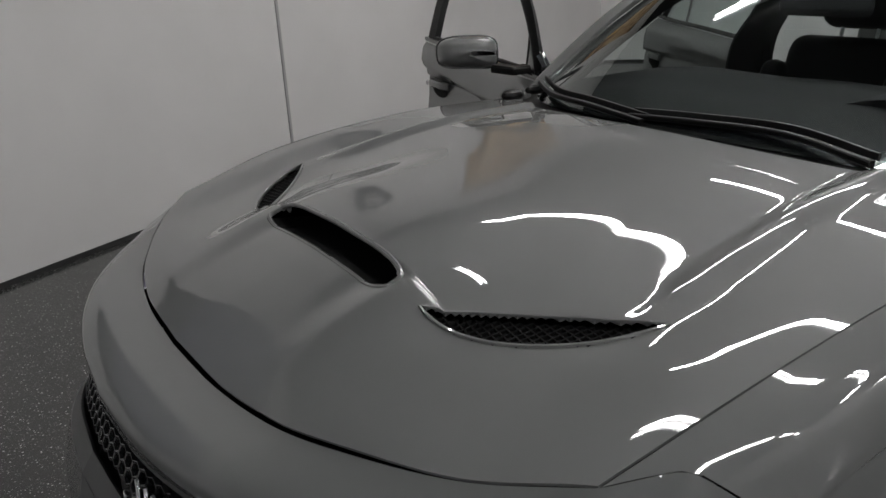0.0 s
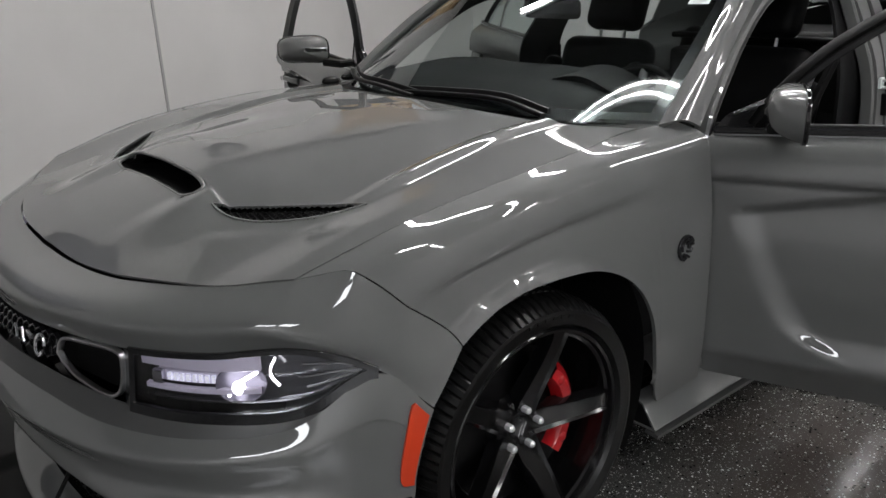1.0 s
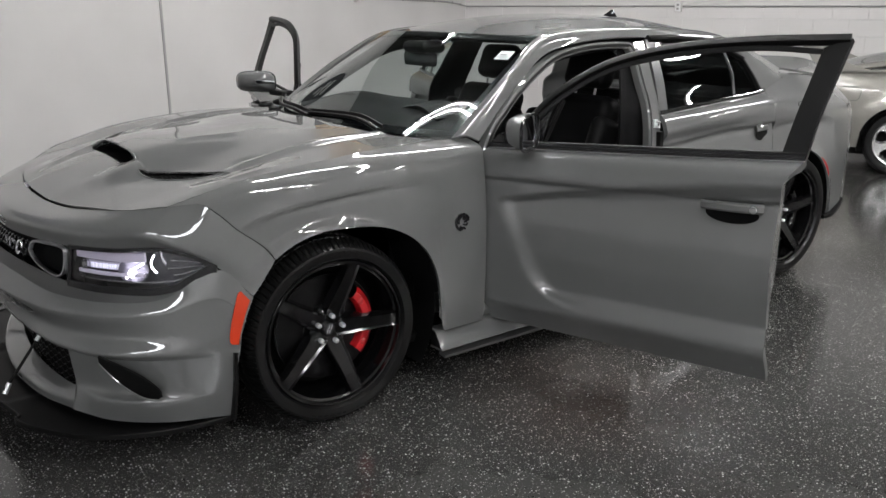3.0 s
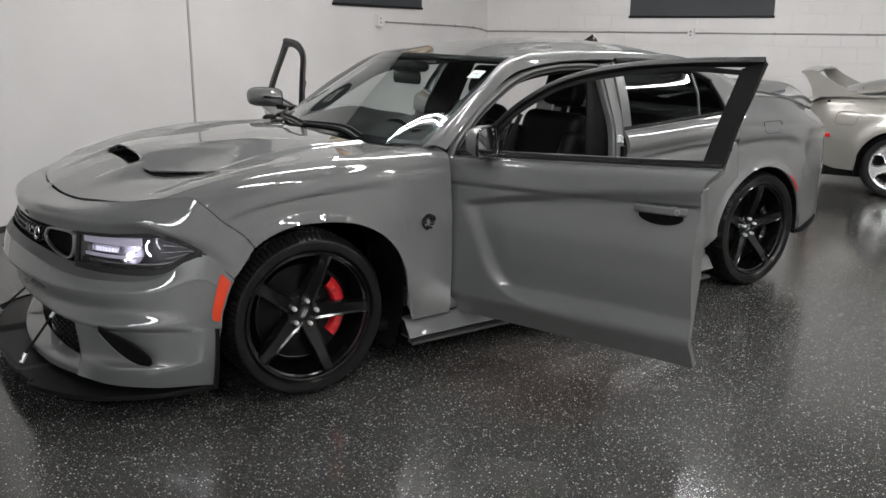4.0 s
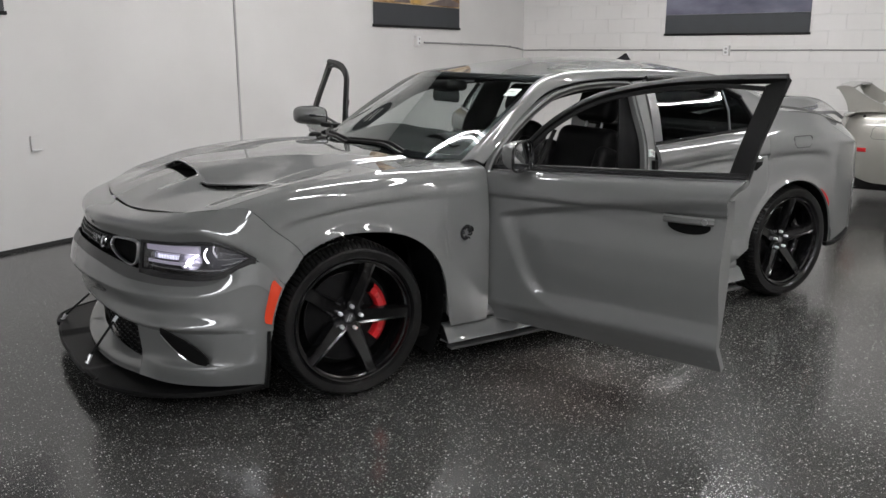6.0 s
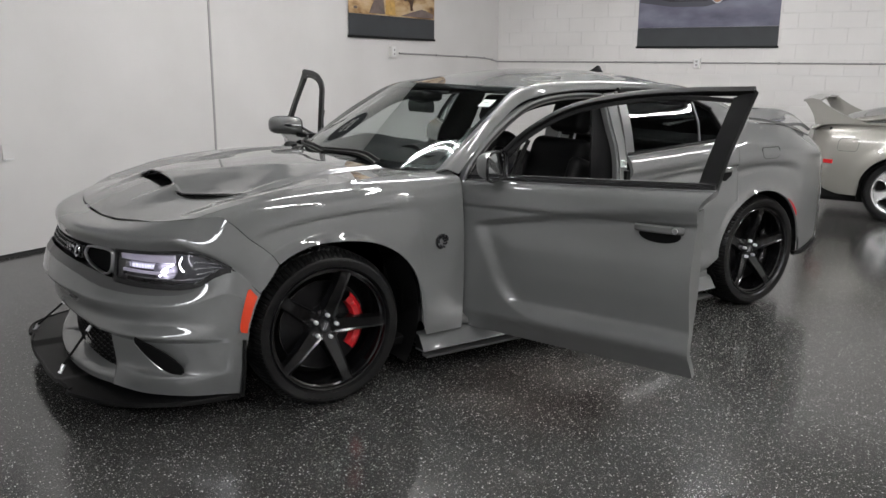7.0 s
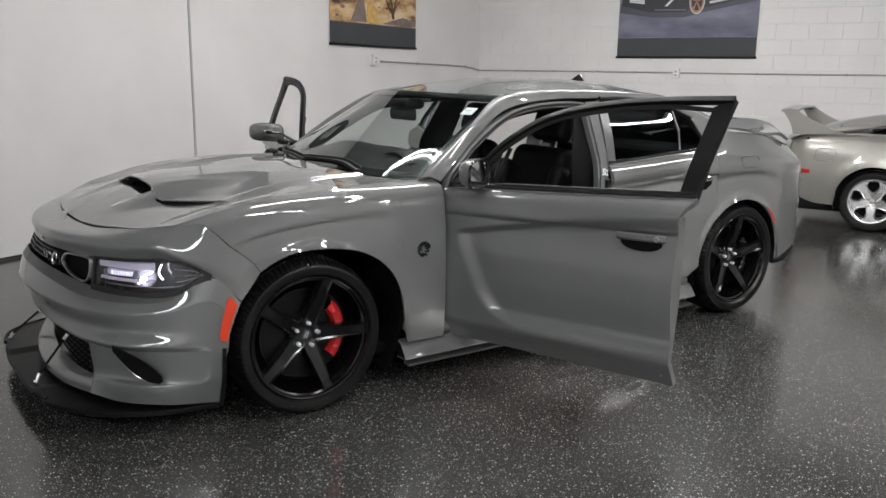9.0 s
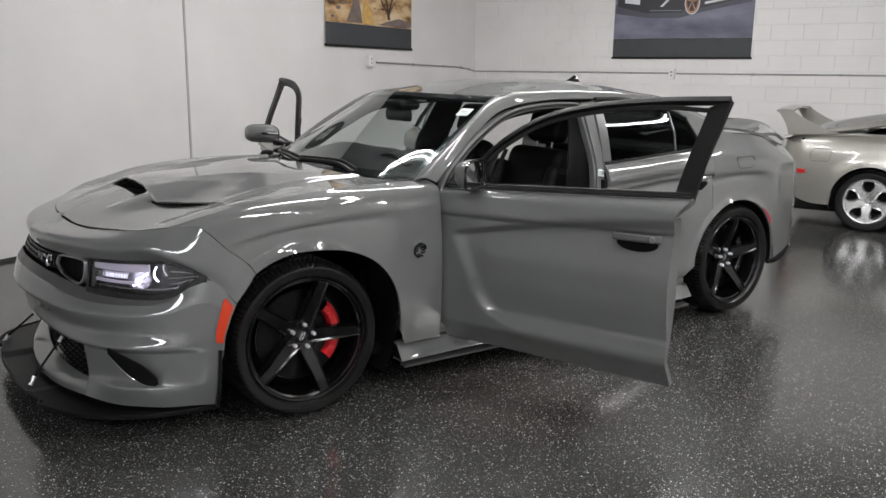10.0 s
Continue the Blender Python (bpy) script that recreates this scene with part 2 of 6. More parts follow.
def block(x0, x1, y0, y1, z0, z1, bevel=0.0, m=None, seg=2):
    return box(bmesh.new(), x0, x1, y0, y1, z0, z1, bevel, m, seg)


def key(*pairs):
    """A smooth curve through (x, value) pairs that doesn't overshoot."""
    xs, ys = [p[0] for p in pairs], [p[1] for p in pairs]
    h = [xs[i + 1] - xs[i] for i in range(len(xs) - 1)]
    d = [(ys[i + 1] - ys[i]) / h[i] for i in range(len(h))]
    t = [d[0]] + [0 if d[i - 1] * d[i] <= 0 else 2 * d[i - 1] * d[i] / (d[i - 1] + d[i]) for i in range(1, len(d))] + [d[-1]]

    def f(x):
        if x <= xs[0]:
            return ys[0] + t[0] * (x - xs[0])
        if x >= xs[-1]:
            return ys[-1] + t[-1] * (x - xs[-1])
        i = max(k for k in range(len(h)) if xs[k] <= x)
        s = (x - xs[i]) / h[i]
        return ((1 + 2 * s) * (1 - s) ** 2 * ys[i] + s * (1 - s) ** 2 * h[i] * t[i]
                + s * s * (3 - 2 * s) * ys[i + 1] + s * s * (s - 1) * h[i] * t[i + 1])
    return f


def step(a, b, x):
    s = min(1, max(0, (x - a) / (b - a)))
    return s * s * (3 - 2 * s)


def along(pts, u):
    """The place at u (in steps between points) on a smooth curve through pts."""
    n = len(pts) - 1
    i = min(n - 1, max(0, int(math.floor(u))))
    s = u - i
    p1, p2 = Vector(pts[i]), Vector(pts[i + 1])
    p0 = Vector(pts[i - 1]) if i > 0 else p1 * 2 - p2
    p3 = Vector(pts[i + 2]) if i + 2 <= n else p2 * 2 - p1
    return 0.5 * (2 * p1 + (p2 - p0) * s + (2 * p0 - 5 * p1 + 4 * p2 - p3) * s * s + (3 * p1 - p0 - 3 * p2 + p3) * s ** 3)


def across(curves, u, v):
    """The place on the skin stretched over several curves."""
    return along([along(c, u) for c in curves], v)


def skin(curves, nu, nv, u0=0.0, u1=None, v0=0.0, v1=None):
    u1 = len(curves[0]) - 1 if u1 is None else u1
    v1 = len(curves) - 1 if v1 is None else v1
    return [[across(curves, u0 + (u1 - u0) * i / (nu - 1), v0 + (v1 - v0) * j / (nv - 1)) for i in range(nu)] for j in range(nv)]


def both(pts):
    """A curve given from the middle out to one side, continued to the other side."""
    return [(x, -y, z) for x, y, z in reversed(pts)] + [p for p in pts if p[1] > 1e-6]


def flip_y(rows):
    return [[Vector((p[0], -p[1], p[2])) for p in row] for row in rows]


def turned(rows, m):
    return [[m @ Vector(p) for p in row] for row in rows]


def sheet(name, rows, material, parent, th=0.004, core=(1.5, 0, 0.6), label="", away=False, skip=None):
    """A panel of even thickness from rows of points; its thickness goes towards the core (or away from it).
    skip(p): leaves out the faces whose middle p lies in an opening."""
    nv, nu = len(rows), len(rows[0])
    P = np.array([[tuple(p) for p in row] for row in rows], float)
    N = np.cross(np.gradient(P, axis=1), np.gradient(P, axis=0))
    N = N / np.maximum(np.linalg.norm(N, axis=2, keepdims=True), 1e-9)
    s = np.sign((N * (np.array(core) - P)).sum())
    Q = P + N * s * (-1 if away else 1) * th
    verts = list(map(tuple, P.reshape(-1, 3))) + list(map(tuple, Q.reshape(-1, 3)))
    n = nu * nv
    faces, count = [], {}
    fl = s > 0
    for j in range(nv - 1):
        for i in range(nu - 1):
            q = (j * nu + i, j * nu + i + 1, (j + 1) * nu + i + 1, (j + 1) * nu + i)
            if skip and skip(sum((Vector(verts[k]) for k in q), Vector()) / 4):
                continue
            if fl:
                q = (q[0], q[3], q[2], q[1])
            faces.append(q)
            faces.append(tuple(n + k for k in reversed(q)))
            for k in range(4):
                e = (q[k], q[(k + 1) % 4])
                if (e[1], e[0]) in count:
                    del count[(e[1], e[0])]
                else:
                    count[e] = True
    for a, b in count:
        k = len(verts)
        verts += [verts[a], verts[b], verts[n + b], verts[n + a]]
        faces.append((k + 1, k, k + 3, k + 2))
    return link_mesh(name, verts, faces, material, parent, label)


def sweep(path, profile, closed=False, up=(0, 0, 1), cap=True, scale=None):
    """A bmesh of a flat profile (pairs: sideways, up) carried along a path of points."""
    bm = bmesh.new()
    n = len(path)
    rings = []
    for i, p in enumerate(path):
        p = Vector(p)
        a = Vector(path[(i - 1) % n] if (closed or i) else path[0])
        b = Vector(path[(i + 1) % n] if (closed or i < n - 1) else path[-1])
        t = (b - a).normalized()
        side = t.cross(Vector(up)).normalized()
        u2 = side.cross(t).normalized()
        k = scale(i / max(1, n - 1)) if scale else 1
        rings.append([bm.verts.new(p + side * (q[0] * k) + u2 * (q[1] * k)) for q in profile])
    m = len(profile)
    for i in range(n if closed else n - 1):
        r0, r1 = rings[i], rings[(i + 1) % n]
        for j in range(m):
            bm.faces.new((r0[j], r0[(j + 1) % m], r1[(j + 1) % m], r1[j]))
    if cap and not closed:
        bm.faces.new(list(reversed(rings[0])))
        bm.faces.new(rings[-1])
    return bm


def round_profile(r, n=8, sx=1.0):
    return [(r * sx * math.cos(2 * math.pi * i / n), r * math.sin(2 * math.pi * i / n)) for i in range(n)]


def bar_profile(w, h, c=0.25):
    a, b = w / 2, h / 2
    k = min(a, b) * c
    return [(-a + k, -b), (a - k, -b), (a, -b + k), (a, b - k), (a - k, b), (-a + k, b), (-a, b - k), (-a, -b + k)]


def fine(pts, n):
    return [along(pts, (len(pts) - 1) * i / (n - 1)) for i in range(n)]


def lathe(profile, centre, axis="y", n=64, start=0.0, sweep_angle=2 * math.pi):
    """A turned shape: profile of (radius, offset along the axis)."""
    bm = bmesh.new()
    full = abs(sweep_angle - 2 * math.pi) < 1e-6
    k = n if full else n + 1
    rings = []
    for i in range(k):
        a = start + sweep_angle * i / n
        ring = []
        for r, o in profile:
            ring.append(bm.verts.new((centre[0] + r * math.cos(a), centre[1] + o, centre[2] + r * math.sin(a))))
        rings.append(ring)
    for i in range(n):
        r0, r1 = rings[i], rings[(i + 1) % k]
        for j in range(len(profile) - 1):
            bm.faces.new((r0[j], r0[j + 1], r1[j + 1], r1[j]))
    return bm


def ball(bm, c, r, sx=1, sy=1, sz=1, seg=12):
    b2 = bmesh.new()
    bmesh.ops.create_uvsphere(b2, u_segments=seg, v_segments=max(6, seg // 2), radius=r)
    bmesh.ops.scale(b2, vec=(sx, sy, sz), verts=b2.verts)
    bmesh.ops.translate(b2, vec=c, verts=b2.verts)
    merge(bm, b2)
    return bm


def rod(a, b, r, n=8):
    return sweep([a, b], round_profile(r, n), up=(0.3, 0.2, 1) if abs((Vector(b) - Vector(a)).normalized().z) < 0.9 else (1, 0, 0))

# ---------- the room ----------
ROOM = Matrix.Translation((-0.889, 3.094, 0)) @ Matrix.Rotation(radians(26), 4, "Z")   # x along the long wall, y out of the room
S0, S1, DEEP, HIGH = -8.4, 8.28, 15.0, 3.7


def room_block(name, x0, x1, y0, y1, z0, z1, material, label, category="", kind="structure", bevel=0.0):
    ob = part(name, block(x0, x1, y0, y1, z0, z1, bevel), material)
    ob.matrix_world = ROOM
    return tagged(ob, label, category, kind=kind)


room_block("floor", S0 - 0.2, S1 + 0.2, -DEEP - 0.2, 0.2, -0.12, 0.0, FLOOR, "glossy dark grey flake epoxy garage floor", "floor")
room_block("ceiling", S0 - 0.2, S1 + 0.2, -DEEP - 0.2, 0.2, HIGH, HIGH + 0.12, CEILING, "dark painted garage ceiling", "ceiling")
SEAM = 2.175
SEAM_GREY = mat("grey joint trim", (0.34, 0.335, 0.33), rough=0.5)
room_block("wall_north", SEAM + 0.011, S1 + 0.2, 0, 0.2, 0, HIGH, WALL_SMOOTH, "smooth white painted garage wall", "wall")
room_block("wall_north_panel", S0 - 0.2, SEAM - 0.011, 0.0, 0.2, 0, HIGH, WALL_SMOOTH, "smooth white painted wall panel", "wall")
room_block("trim", SEAM - 0.011, SEAM + 0.011, -0.010, 0.05, 0.03, HIGH, SEAM_GREY, "grey joint strip between two wall panels", "trim")
WALL_E = room_block("wall_east", S1 + 0.006, S1 + 0.2, -DEEP, 0, 0, HIGH, WALL_BLOCK, "white painted concrete block wall", "wall")
room_block("wall_west", S0 - 0.2, S0, -DEEP, 0, 0, HIGH, WALL_SMOOTH, "white painted garage wall", "wall")
room_block("wall_south", S0 - 0.2, S1 + 0.2, -DEEP - 0.2, -DEEP, 0, HIGH, WALL_SMOOTH, "white painted garage wall", "wall")
room_block("baseboard", S0, S1 - 0.012, -0.010, -0.001, 0, 0.028, BASEBOARD, "thin black base strip along the wall", "baseboard")
room_block("baseboard_east", S1 - 0.006, S1 + 0.004, -DEEP, -0.012, 0, 0.028, BASEBOARD, "thin black base strip along the block wall", "baseboard")


def lamp(x, y, turn=0):
    """A ceiling batten with two lit tubes; where x < -4, an added fill panel instead."""
    lo = ROOM @ Vector((x, y, HIGH))
    ob = empty("ceiling_light", "white ceiling batten or added fill light, lit", "ceiling light", *lo, group="ceiling battens")
    tilt = ROOM.to_3x3().to_4x4() @ Matrix.Rotation(radians(turn), 4, "Z")
    here = Matrix.Translation(lo) @ tilt
    bm = block(-0.09, 0.09, -1.2, 1.2, -0.05, 0.0, 0.008)
    bmesh.ops.transform(bm, matrix=here, verts=bm.verts)
    part("housing", bm, FIXTURE, ob)
    if x < -4:                                              # an added, unseen cool panel with one broad diffuser, to brighten the door
        bm = block(-0.60, 0.60, -1.2, 1.2, -0.075, -0.052, 0.006)
        bmesh.ops.transform(bm, matrix=here, verts=bm.verts)
        part("diffuser", bm, FILL_COOL, ob, "added cool white fill diffuser")
        return ob
    for side in (-0.042, 0.042):
        bm = sweep([(side, -1.17, -0.07), (side, 1.17, -0.07)], round_profile(0.0115, 10))
        bmesh.ops.transform(bm, matrix=here, verts=bm.verts)
        part("tube", bm, TUBE, ob, "lit white tube", smooth=True)
    return ob


# x < -4 and y < -12: unseen fittings added to brighten door and walls
for x, y in ((0.15, -3.7), (2.25, -2.9), (4.5, -3.6), (-1.95, -6.6), (0.15, -7.0), (-1.95, -10.0), (0.15, -10.2),
             (-6.9, -5.6), (-6.6, -8.8), (-1.95, -13.6), (1.6, -13.6), (5.0, -12.8)):
    lamp(x, y)
lamp(3.4, -7.35, -75)


def banner(name, x, w, z0, material, m, label):
    """A fabric wall banner: printed sheet, dark lower band, weighted bottom rail."""
    at = m @ Vector((x + w / 2, -0.02, z0))
    ob = empty(name, label, "banner", *at, group="wall banners")

    def put(nm, x0, x1, y0, y1, za, zb, mt, bev=0.0, lab=""):
        bm = block(x0, x1, y0, y1, za, zb, bev)
        bmesh.ops.transform(bm, matrix=m, verts=bm.verts)
        return part(nm, bm, mt, ob, lab)
    b = bmesh.new()
    n = 40
    cols = []
    for i in range(n + 1):
        s = i / n
        y = -0.022 - 0.006 * math.sin(s * 9.0 + x) * math.sin(s * 3.1)
        cols.append([b.verts.new(m @ Vector((x + w * s, yy, z))) for yy, z in
                     ((y, z0 + 0.27), (y + 0.002, z0 + 1.45), (y + 0.006, z0 + 1.45), (y + 0.004, z0 + 0.27))])
    for i in range(n):
        for j in range(4):
            b.faces.new((cols[i][j], cols[i][(j + 1) % 4], cols[i + 1][(j + 1) % 4], cols[i + 1][j]))
    part("printed_sheet", b, material, ob, smooth=True)
    b = bmesh.new()
    cols = []
    for i in range(n + 1):
        s = i / n
        y = -0.023 - 0.006 * math.sin(s * 9.0 + x) * math.sin(s * 3.1)
        cols.append([b.verts.new(m @ Vector((x + w * s, yy, z))) for yy, z in
                     ((y, z0 + 0.012), (y, z0 + 0.268), (y + 0.005, z0 + 0.268), (y + 0.005, z0 + 0.012))])
    for i in range(n):
        for j in range(4):
            b.faces.new((cols[i][j], cols[i][(j + 1) % 4], cols[i + 1][(j + 1) % 4], cols[i + 1][j]))
    part("lower_band", b, BANNER_GREY, ob, "plain dark grey lower band", smooth=True)
    put("bottom_rail", x - 0.015, x + w + 0.015, -0.035, -0.012, z0 - 0.018, z0 + 0.012, BLACK_SATIN, 0.005, "black bottom rail")
    put("top_rail", x - 0.015, x + w + 0.015, -0.035, -0.012, z0 + 1.45, z0 + 1.48, BLACK_SATIN, 0.005, "black top rail")
    return ob


EAST = ROOM @ Matrix.Translation((S1 + 0.006, 0, 0)) @ Matrix.Rotation(radians(-90), 4, "Z")
DESERT = banner("wall_banner", 4.375, 1.94, 1.868, SAND, ROOM, "fabric banner with a desert print over a dark grey band")
banner("wall_banner", -2.09, 1.94, 1.835, DUSK, ROOM, "fabric banner with a dark grey lower band")
BIG = banner("wall_banner", 2.30, 1.94, 1.80, DUSK, EAST, "fabric banner with a dusky car print over a dark band")


def ink(owner, m, x0, z0, name, pts, y, mt):
    """A flat printed shape on a banner's sheet."""
    bm = bmesh.new()
    a = [bm.verts.new(m @ Vector((x0 + p[0], y, z0 + p[1]))) for p in pts]
    b = [bm.verts.new(m @ Vector((x0 + p[0], y + 0.002, z0 + p[1]))) for p in pts]
    bm.faces.new(a)
    bm.faces.new(list(reversed(b)))
    for i in range(len(pts)):
        j = (i + 1) % len(pts)
        bm.faces.new((a[i], b[i], b[j], a[j]))
    return part(name, bm, mt, owner)


def ring(cx, cz, rx, rz, n=24):
    return [(cx + rx * math.cos(2 * math.pi * i / n), cz + rz * math.sin(2 * math.pi * i / n)) for i in range(n)]


INK_BLACK = mat("black ink", (0.012, 0.012, 0.016), 0.5, vary=0.3, vary_scale=9)
INK_COPPER = mat("copper ink", (0.35, 0.17, 0.09), 0.5)
INK_PALE = mat("pale ink", (0.55, 0.56, 0.60), 0.6)
INK_BROWN = mat("brown ink", (0.075, 0.040, 0.022), 0.6, vary=0.4, vary_scale=14)
INK_STONE = mat("stone ink", (0.16, 0.12, 0.11), 0.6, vary=0.3, vary_scale=12)
INK_GOLD = mat("ochre ink", (0.55, 0.34, 0.10), 0.6, vary=0.25, vary_scale=16)


def printed_car():
    """The printed dark car on the big banner, as flat ink shapes on the sheet."""
    def put(name, pts, y, mt):
        ink(BIG, EAST, 2.30, 1.80, name, pts, y, mt)
    put("printed_shadow", [(0.02, 0.62), (0.5, 0.55), (0.95, 0.545), (1.25, 0.62), (1.90, 0.74), (1.90, 0.80), (0.02, 0.75)], -0.032, mat("shadow ink", (0.05, 0.05, 0.065), 0.6))
    put("printed_car", [(0.04, 0.72), (0.45, 0.62), (0.98, 0.615), (1.0, 0.66), (1.3, 0.68), (1.6, 0.75), (1.91, 0.80), (1.91, 1.15), (1.4, 1.32), (0.6, 1.32), (0.04, 1.15)], -0.035, INK_BLACK)
    put("printed_wheel", ring(1.11, 0.75, 0.105, 0.165), -0.038, INK_PALE)
    put("printed_wheel", ring(1.11, 0.75, 0.095, 0.152), -0.041, INK_COPPER)
    put("printed_tyre", ring(1.11, 0.755, 0.075, 0.125), -0.044, INK_BLACK)
    for k in range(5):
        a = 0.3 + k * 2 * math.pi / 5
        put("printed_spoke", [(1.11 + r * math.cos(a + d) * 0.075, 0.755 + r * math.sin(a + d) * 0.125) for r, d in ((0.1, -0.6), (1.0, -0.12), (1.0, 0.12), (0.1, 0.6))], -0.047, INK_COPPER)
    put("printed_plate", [(0.15, 0.765), (0.37, 0.735), (0.37, 0.83), (0.15, 0.86)], -0.038, INK_PALE)
    put("printed_grille", [(0.66, 0.70), (0.70, 0.70), (0.84, 0.84), (0.80, 0.84)], -0.038, INK_PALE)
    put("printed_lip", [(0.52, 0.645), (0.97, 0.635), (0.97, 0.650), (0.52, 0.660)], -0.038, mat("grey ink", (0.12, 0.12, 0.14), 0.6))
    put("printed_sill", [(1.28, 0.72), (1.88, 0.82), (1.88, 0.845), (1.28, 0.75)], -0.038, INK_PALE)


printed_car()


def printed_desert():
    """Road, dry bush and stones of the desert print."""
    def put(name, pts, mt, y=-0.034):
        ink(DESERT, ROOM, 4.375, 1.868, name, pts, y, mt)
    put("printed_road", [(0.40, 0.285), (0.74, 0.285), (0.72, 0.42), (0.66, 0.62), (0.58, 0.62), (0.52, 0.46)], INK_STONE)
    put("printed_verge", [(0.76, 0.285), (0.98, 0.285), (0.96, 0.45), (0.80, 0.62), (0.76, 0.45)], INK_GOLD)
    for x0, z0, x1, z1, w in ((1.36, 0.36, 1.30, 0.62, 0.030), (1.34, 0.44, 1.18, 0.58, 0.020), (1.35, 0.40, 1.44, 0.66, 0.024), (1.40, 0.50, 1.52, 0.60, 0.018),
                              (1.32, 0.52, 1.24, 0.70, 0.016), (1.44, 0.60, 1.50, 0.74, 0.016), (1.22, 0.55, 1.12, 0.66, 0.014)):
        put("printed_branch", [(x0 - w, z0), (x0 + w, z0), (x1 + w * 0.5, z1), (x1 - w * 0.5, z1)], INK_BROWN)
    put("printed_shade", [(1.1, 0.285), (1.9, 0.285), (1.9, 0.34), (1.6, 0.39), (1.3, 0.33)], INK_STONE)
    rnd = random.Random(4)
    for k in range(26):
        x, z = rnd.uniform(0.05, 1.88), rnd.uniform(0.31, 0.95)
        if 0.38 < x < 1.0 and z < 0.62:
            continue
        r = rnd.uniform(0.012, 0.035)
        put("printed_stone", ring(x, z, r * 1.6, r * 0.7, 7), INK_BROWN if k % 3 == 0 else INK_STONE, -0.031)


printed_desert()


def round_sign(x, z, r):
    """A round metal sign on the long wall: plate, pale rim, plain pale shapes for its emblem."""
    ob = empty("wall_sign", "round dark wall sign with a pale rim and plain emblem", "sign", *(ROOM @ Vector((x, -0.02, z))))

    def put(nm, bm, mt, lab=""):
        bmesh.ops.transform(bm, matrix=ROOM, verts=bm.verts)
        part(nm, bm, mt, ob, lab, smooth=True)
    put("plate", lathe([(0.0, -0.030), (r - 0.02, -0.030), (r - 0.02, -0.002)], (x, 0, z), n=64), BANNER_GREY)
    put("rim", lathe([(r - 0.022, -0.002), (r - 0.022, -0.036), (r, -0.036), (r, -0.002)], (x, 0, z), n=64), SATINMETAL, "pale metal rim")
    for x0, z0, x1, z1, w in ((-0.20, 0.05, 0.16, 0.10, 0.08), (-0.16, -0.10, 0.20, -0.04, 0.07), (-0.05, -0.22, 0.12, -0.18, 0.05)):
        put("emblem_bar", sweep([(x + x0, -0.036, z + z0), (x + x1, -0.036, z + z1)], bar_profile(w, 0.008), up=(0, 1, 0)), SWITCHBOX, "pale emblem bar")
    return ob


round_sign(2.52, 2.68, 0.42)


def outlet(x, z, m, label, conduit_len, name="outlet_box"):
    at = m @ Vector((x, 0, z))
    ob = empty(name, label, "outlet box", *at)
    bm = block(x - 0.045, x + 0.045, -0.055, -0.002, z - 0.07, z + 0.07, 0.006)
    bmesh.ops.transform(bm, matrix=m, verts=bm.verts)
    part("box", bm, SWITCHBOX, ob)
    bm = block(x - 0.036, x + 0.036, -0.062, -0.055, z - 0.058, z + 0.058, 0.003)
    bmesh.ops.transform(bm, matrix=m, verts=bm.verts)
    part("cover_plate", bm, FIXTURE, ob)
    for dz in (-0.025, 0.025):
        bm = block(x - 0.016, x + 0.016, -0.065, -0.062, z + dz - 0.014, z + dz + 0.014, 0.002)
        bmesh.ops.transform(bm, matrix=m, verts=bm.verts)
        part("socket", bm, CONDUIT, ob)
    return ob


def conduit(pts, label):
    at = pts[0]
    ob = empty("conduit", label, "conduit", *at)
    part("pipe", sweep(pts, round_profile(0.011, 8)), CONDUIT, ob, smooth=True)
    for i in range(1, 5):
        p = along(pts, (len(pts) - 1) * i / 5)
        bm = bmesh.new()
        ball(bm, p, 0.018, 1, 1, 1, 8)
        part("strap", bm, CONDUIT, ob)
    return ob


outlet(5.28, 1.69, ROOM, "white outlet box on the smooth wall", 3)
outlet(3.19, 1.575, EAST, "white outlet box on the block wall", 3)
plate = empty("outlet_plate", "small white cover plate on the wall panel", "outlet plate", *(ROOM @ Vector((-0.02, 0, 0.85))))
bm = block(-0.055, 0.02, -0.016, 0.0, 0.78, 0.90, 0.004)
bmesh.ops.transform(bm, matrix=ROOM, verts=bm.verts)
part("cover_plate", bm, WALL_SMOOTH, plate)
bm = block(-0.045, 0.03, -0.030, -0.0165, 0.778, 0.790, 0.003)
bmesh.ops.transform(bm, matrix=ROOM, verts=bm.verts)
part("plate_ledge", bm, FIXTURE, plate)
conduit([ROOM @ Vector((x, -0.014, z)) for x, z in ((5.46, 1.675), (6.6, 1.66), (7.6, 1.645), (8.0, 1.62), (8.26, 1.585))], "thin grey conduit along the smooth wall")
conduit([EAST @ Vector((x, -0.014, 1.585)) for x in (0.02, 1.1, 2.2, 3.135)], "thin grey conduit along the block wall")
conduit([EAST @ Vector((x, -0.014, 1.58)) for x in (3.245, 5, 7, 9)], "thin grey conduit along the block wall")

# ---------- the grey saloon: shapes ----------
# x runs from nose (-) to tail (+), front axle at 0, rear axle at BASE; the car's own middle is y = 0
BASE, AXLE = 3.055, 0.362
ARCH_F, ARCH_R = 0.404, 0.404

HALF = key((-0.45, 0.935), (-0.2, 0.950), (0.0, 0.954), (0.35, 0.948), (0.75, 0.938), (1.3, 0.932), (1.9, 0.934), (2.5, 0.945),
           (3.05, 0.957), (3.4, 0.948), (3.7, 0.895), (3.85, 0.835), (3.97, 0.755))
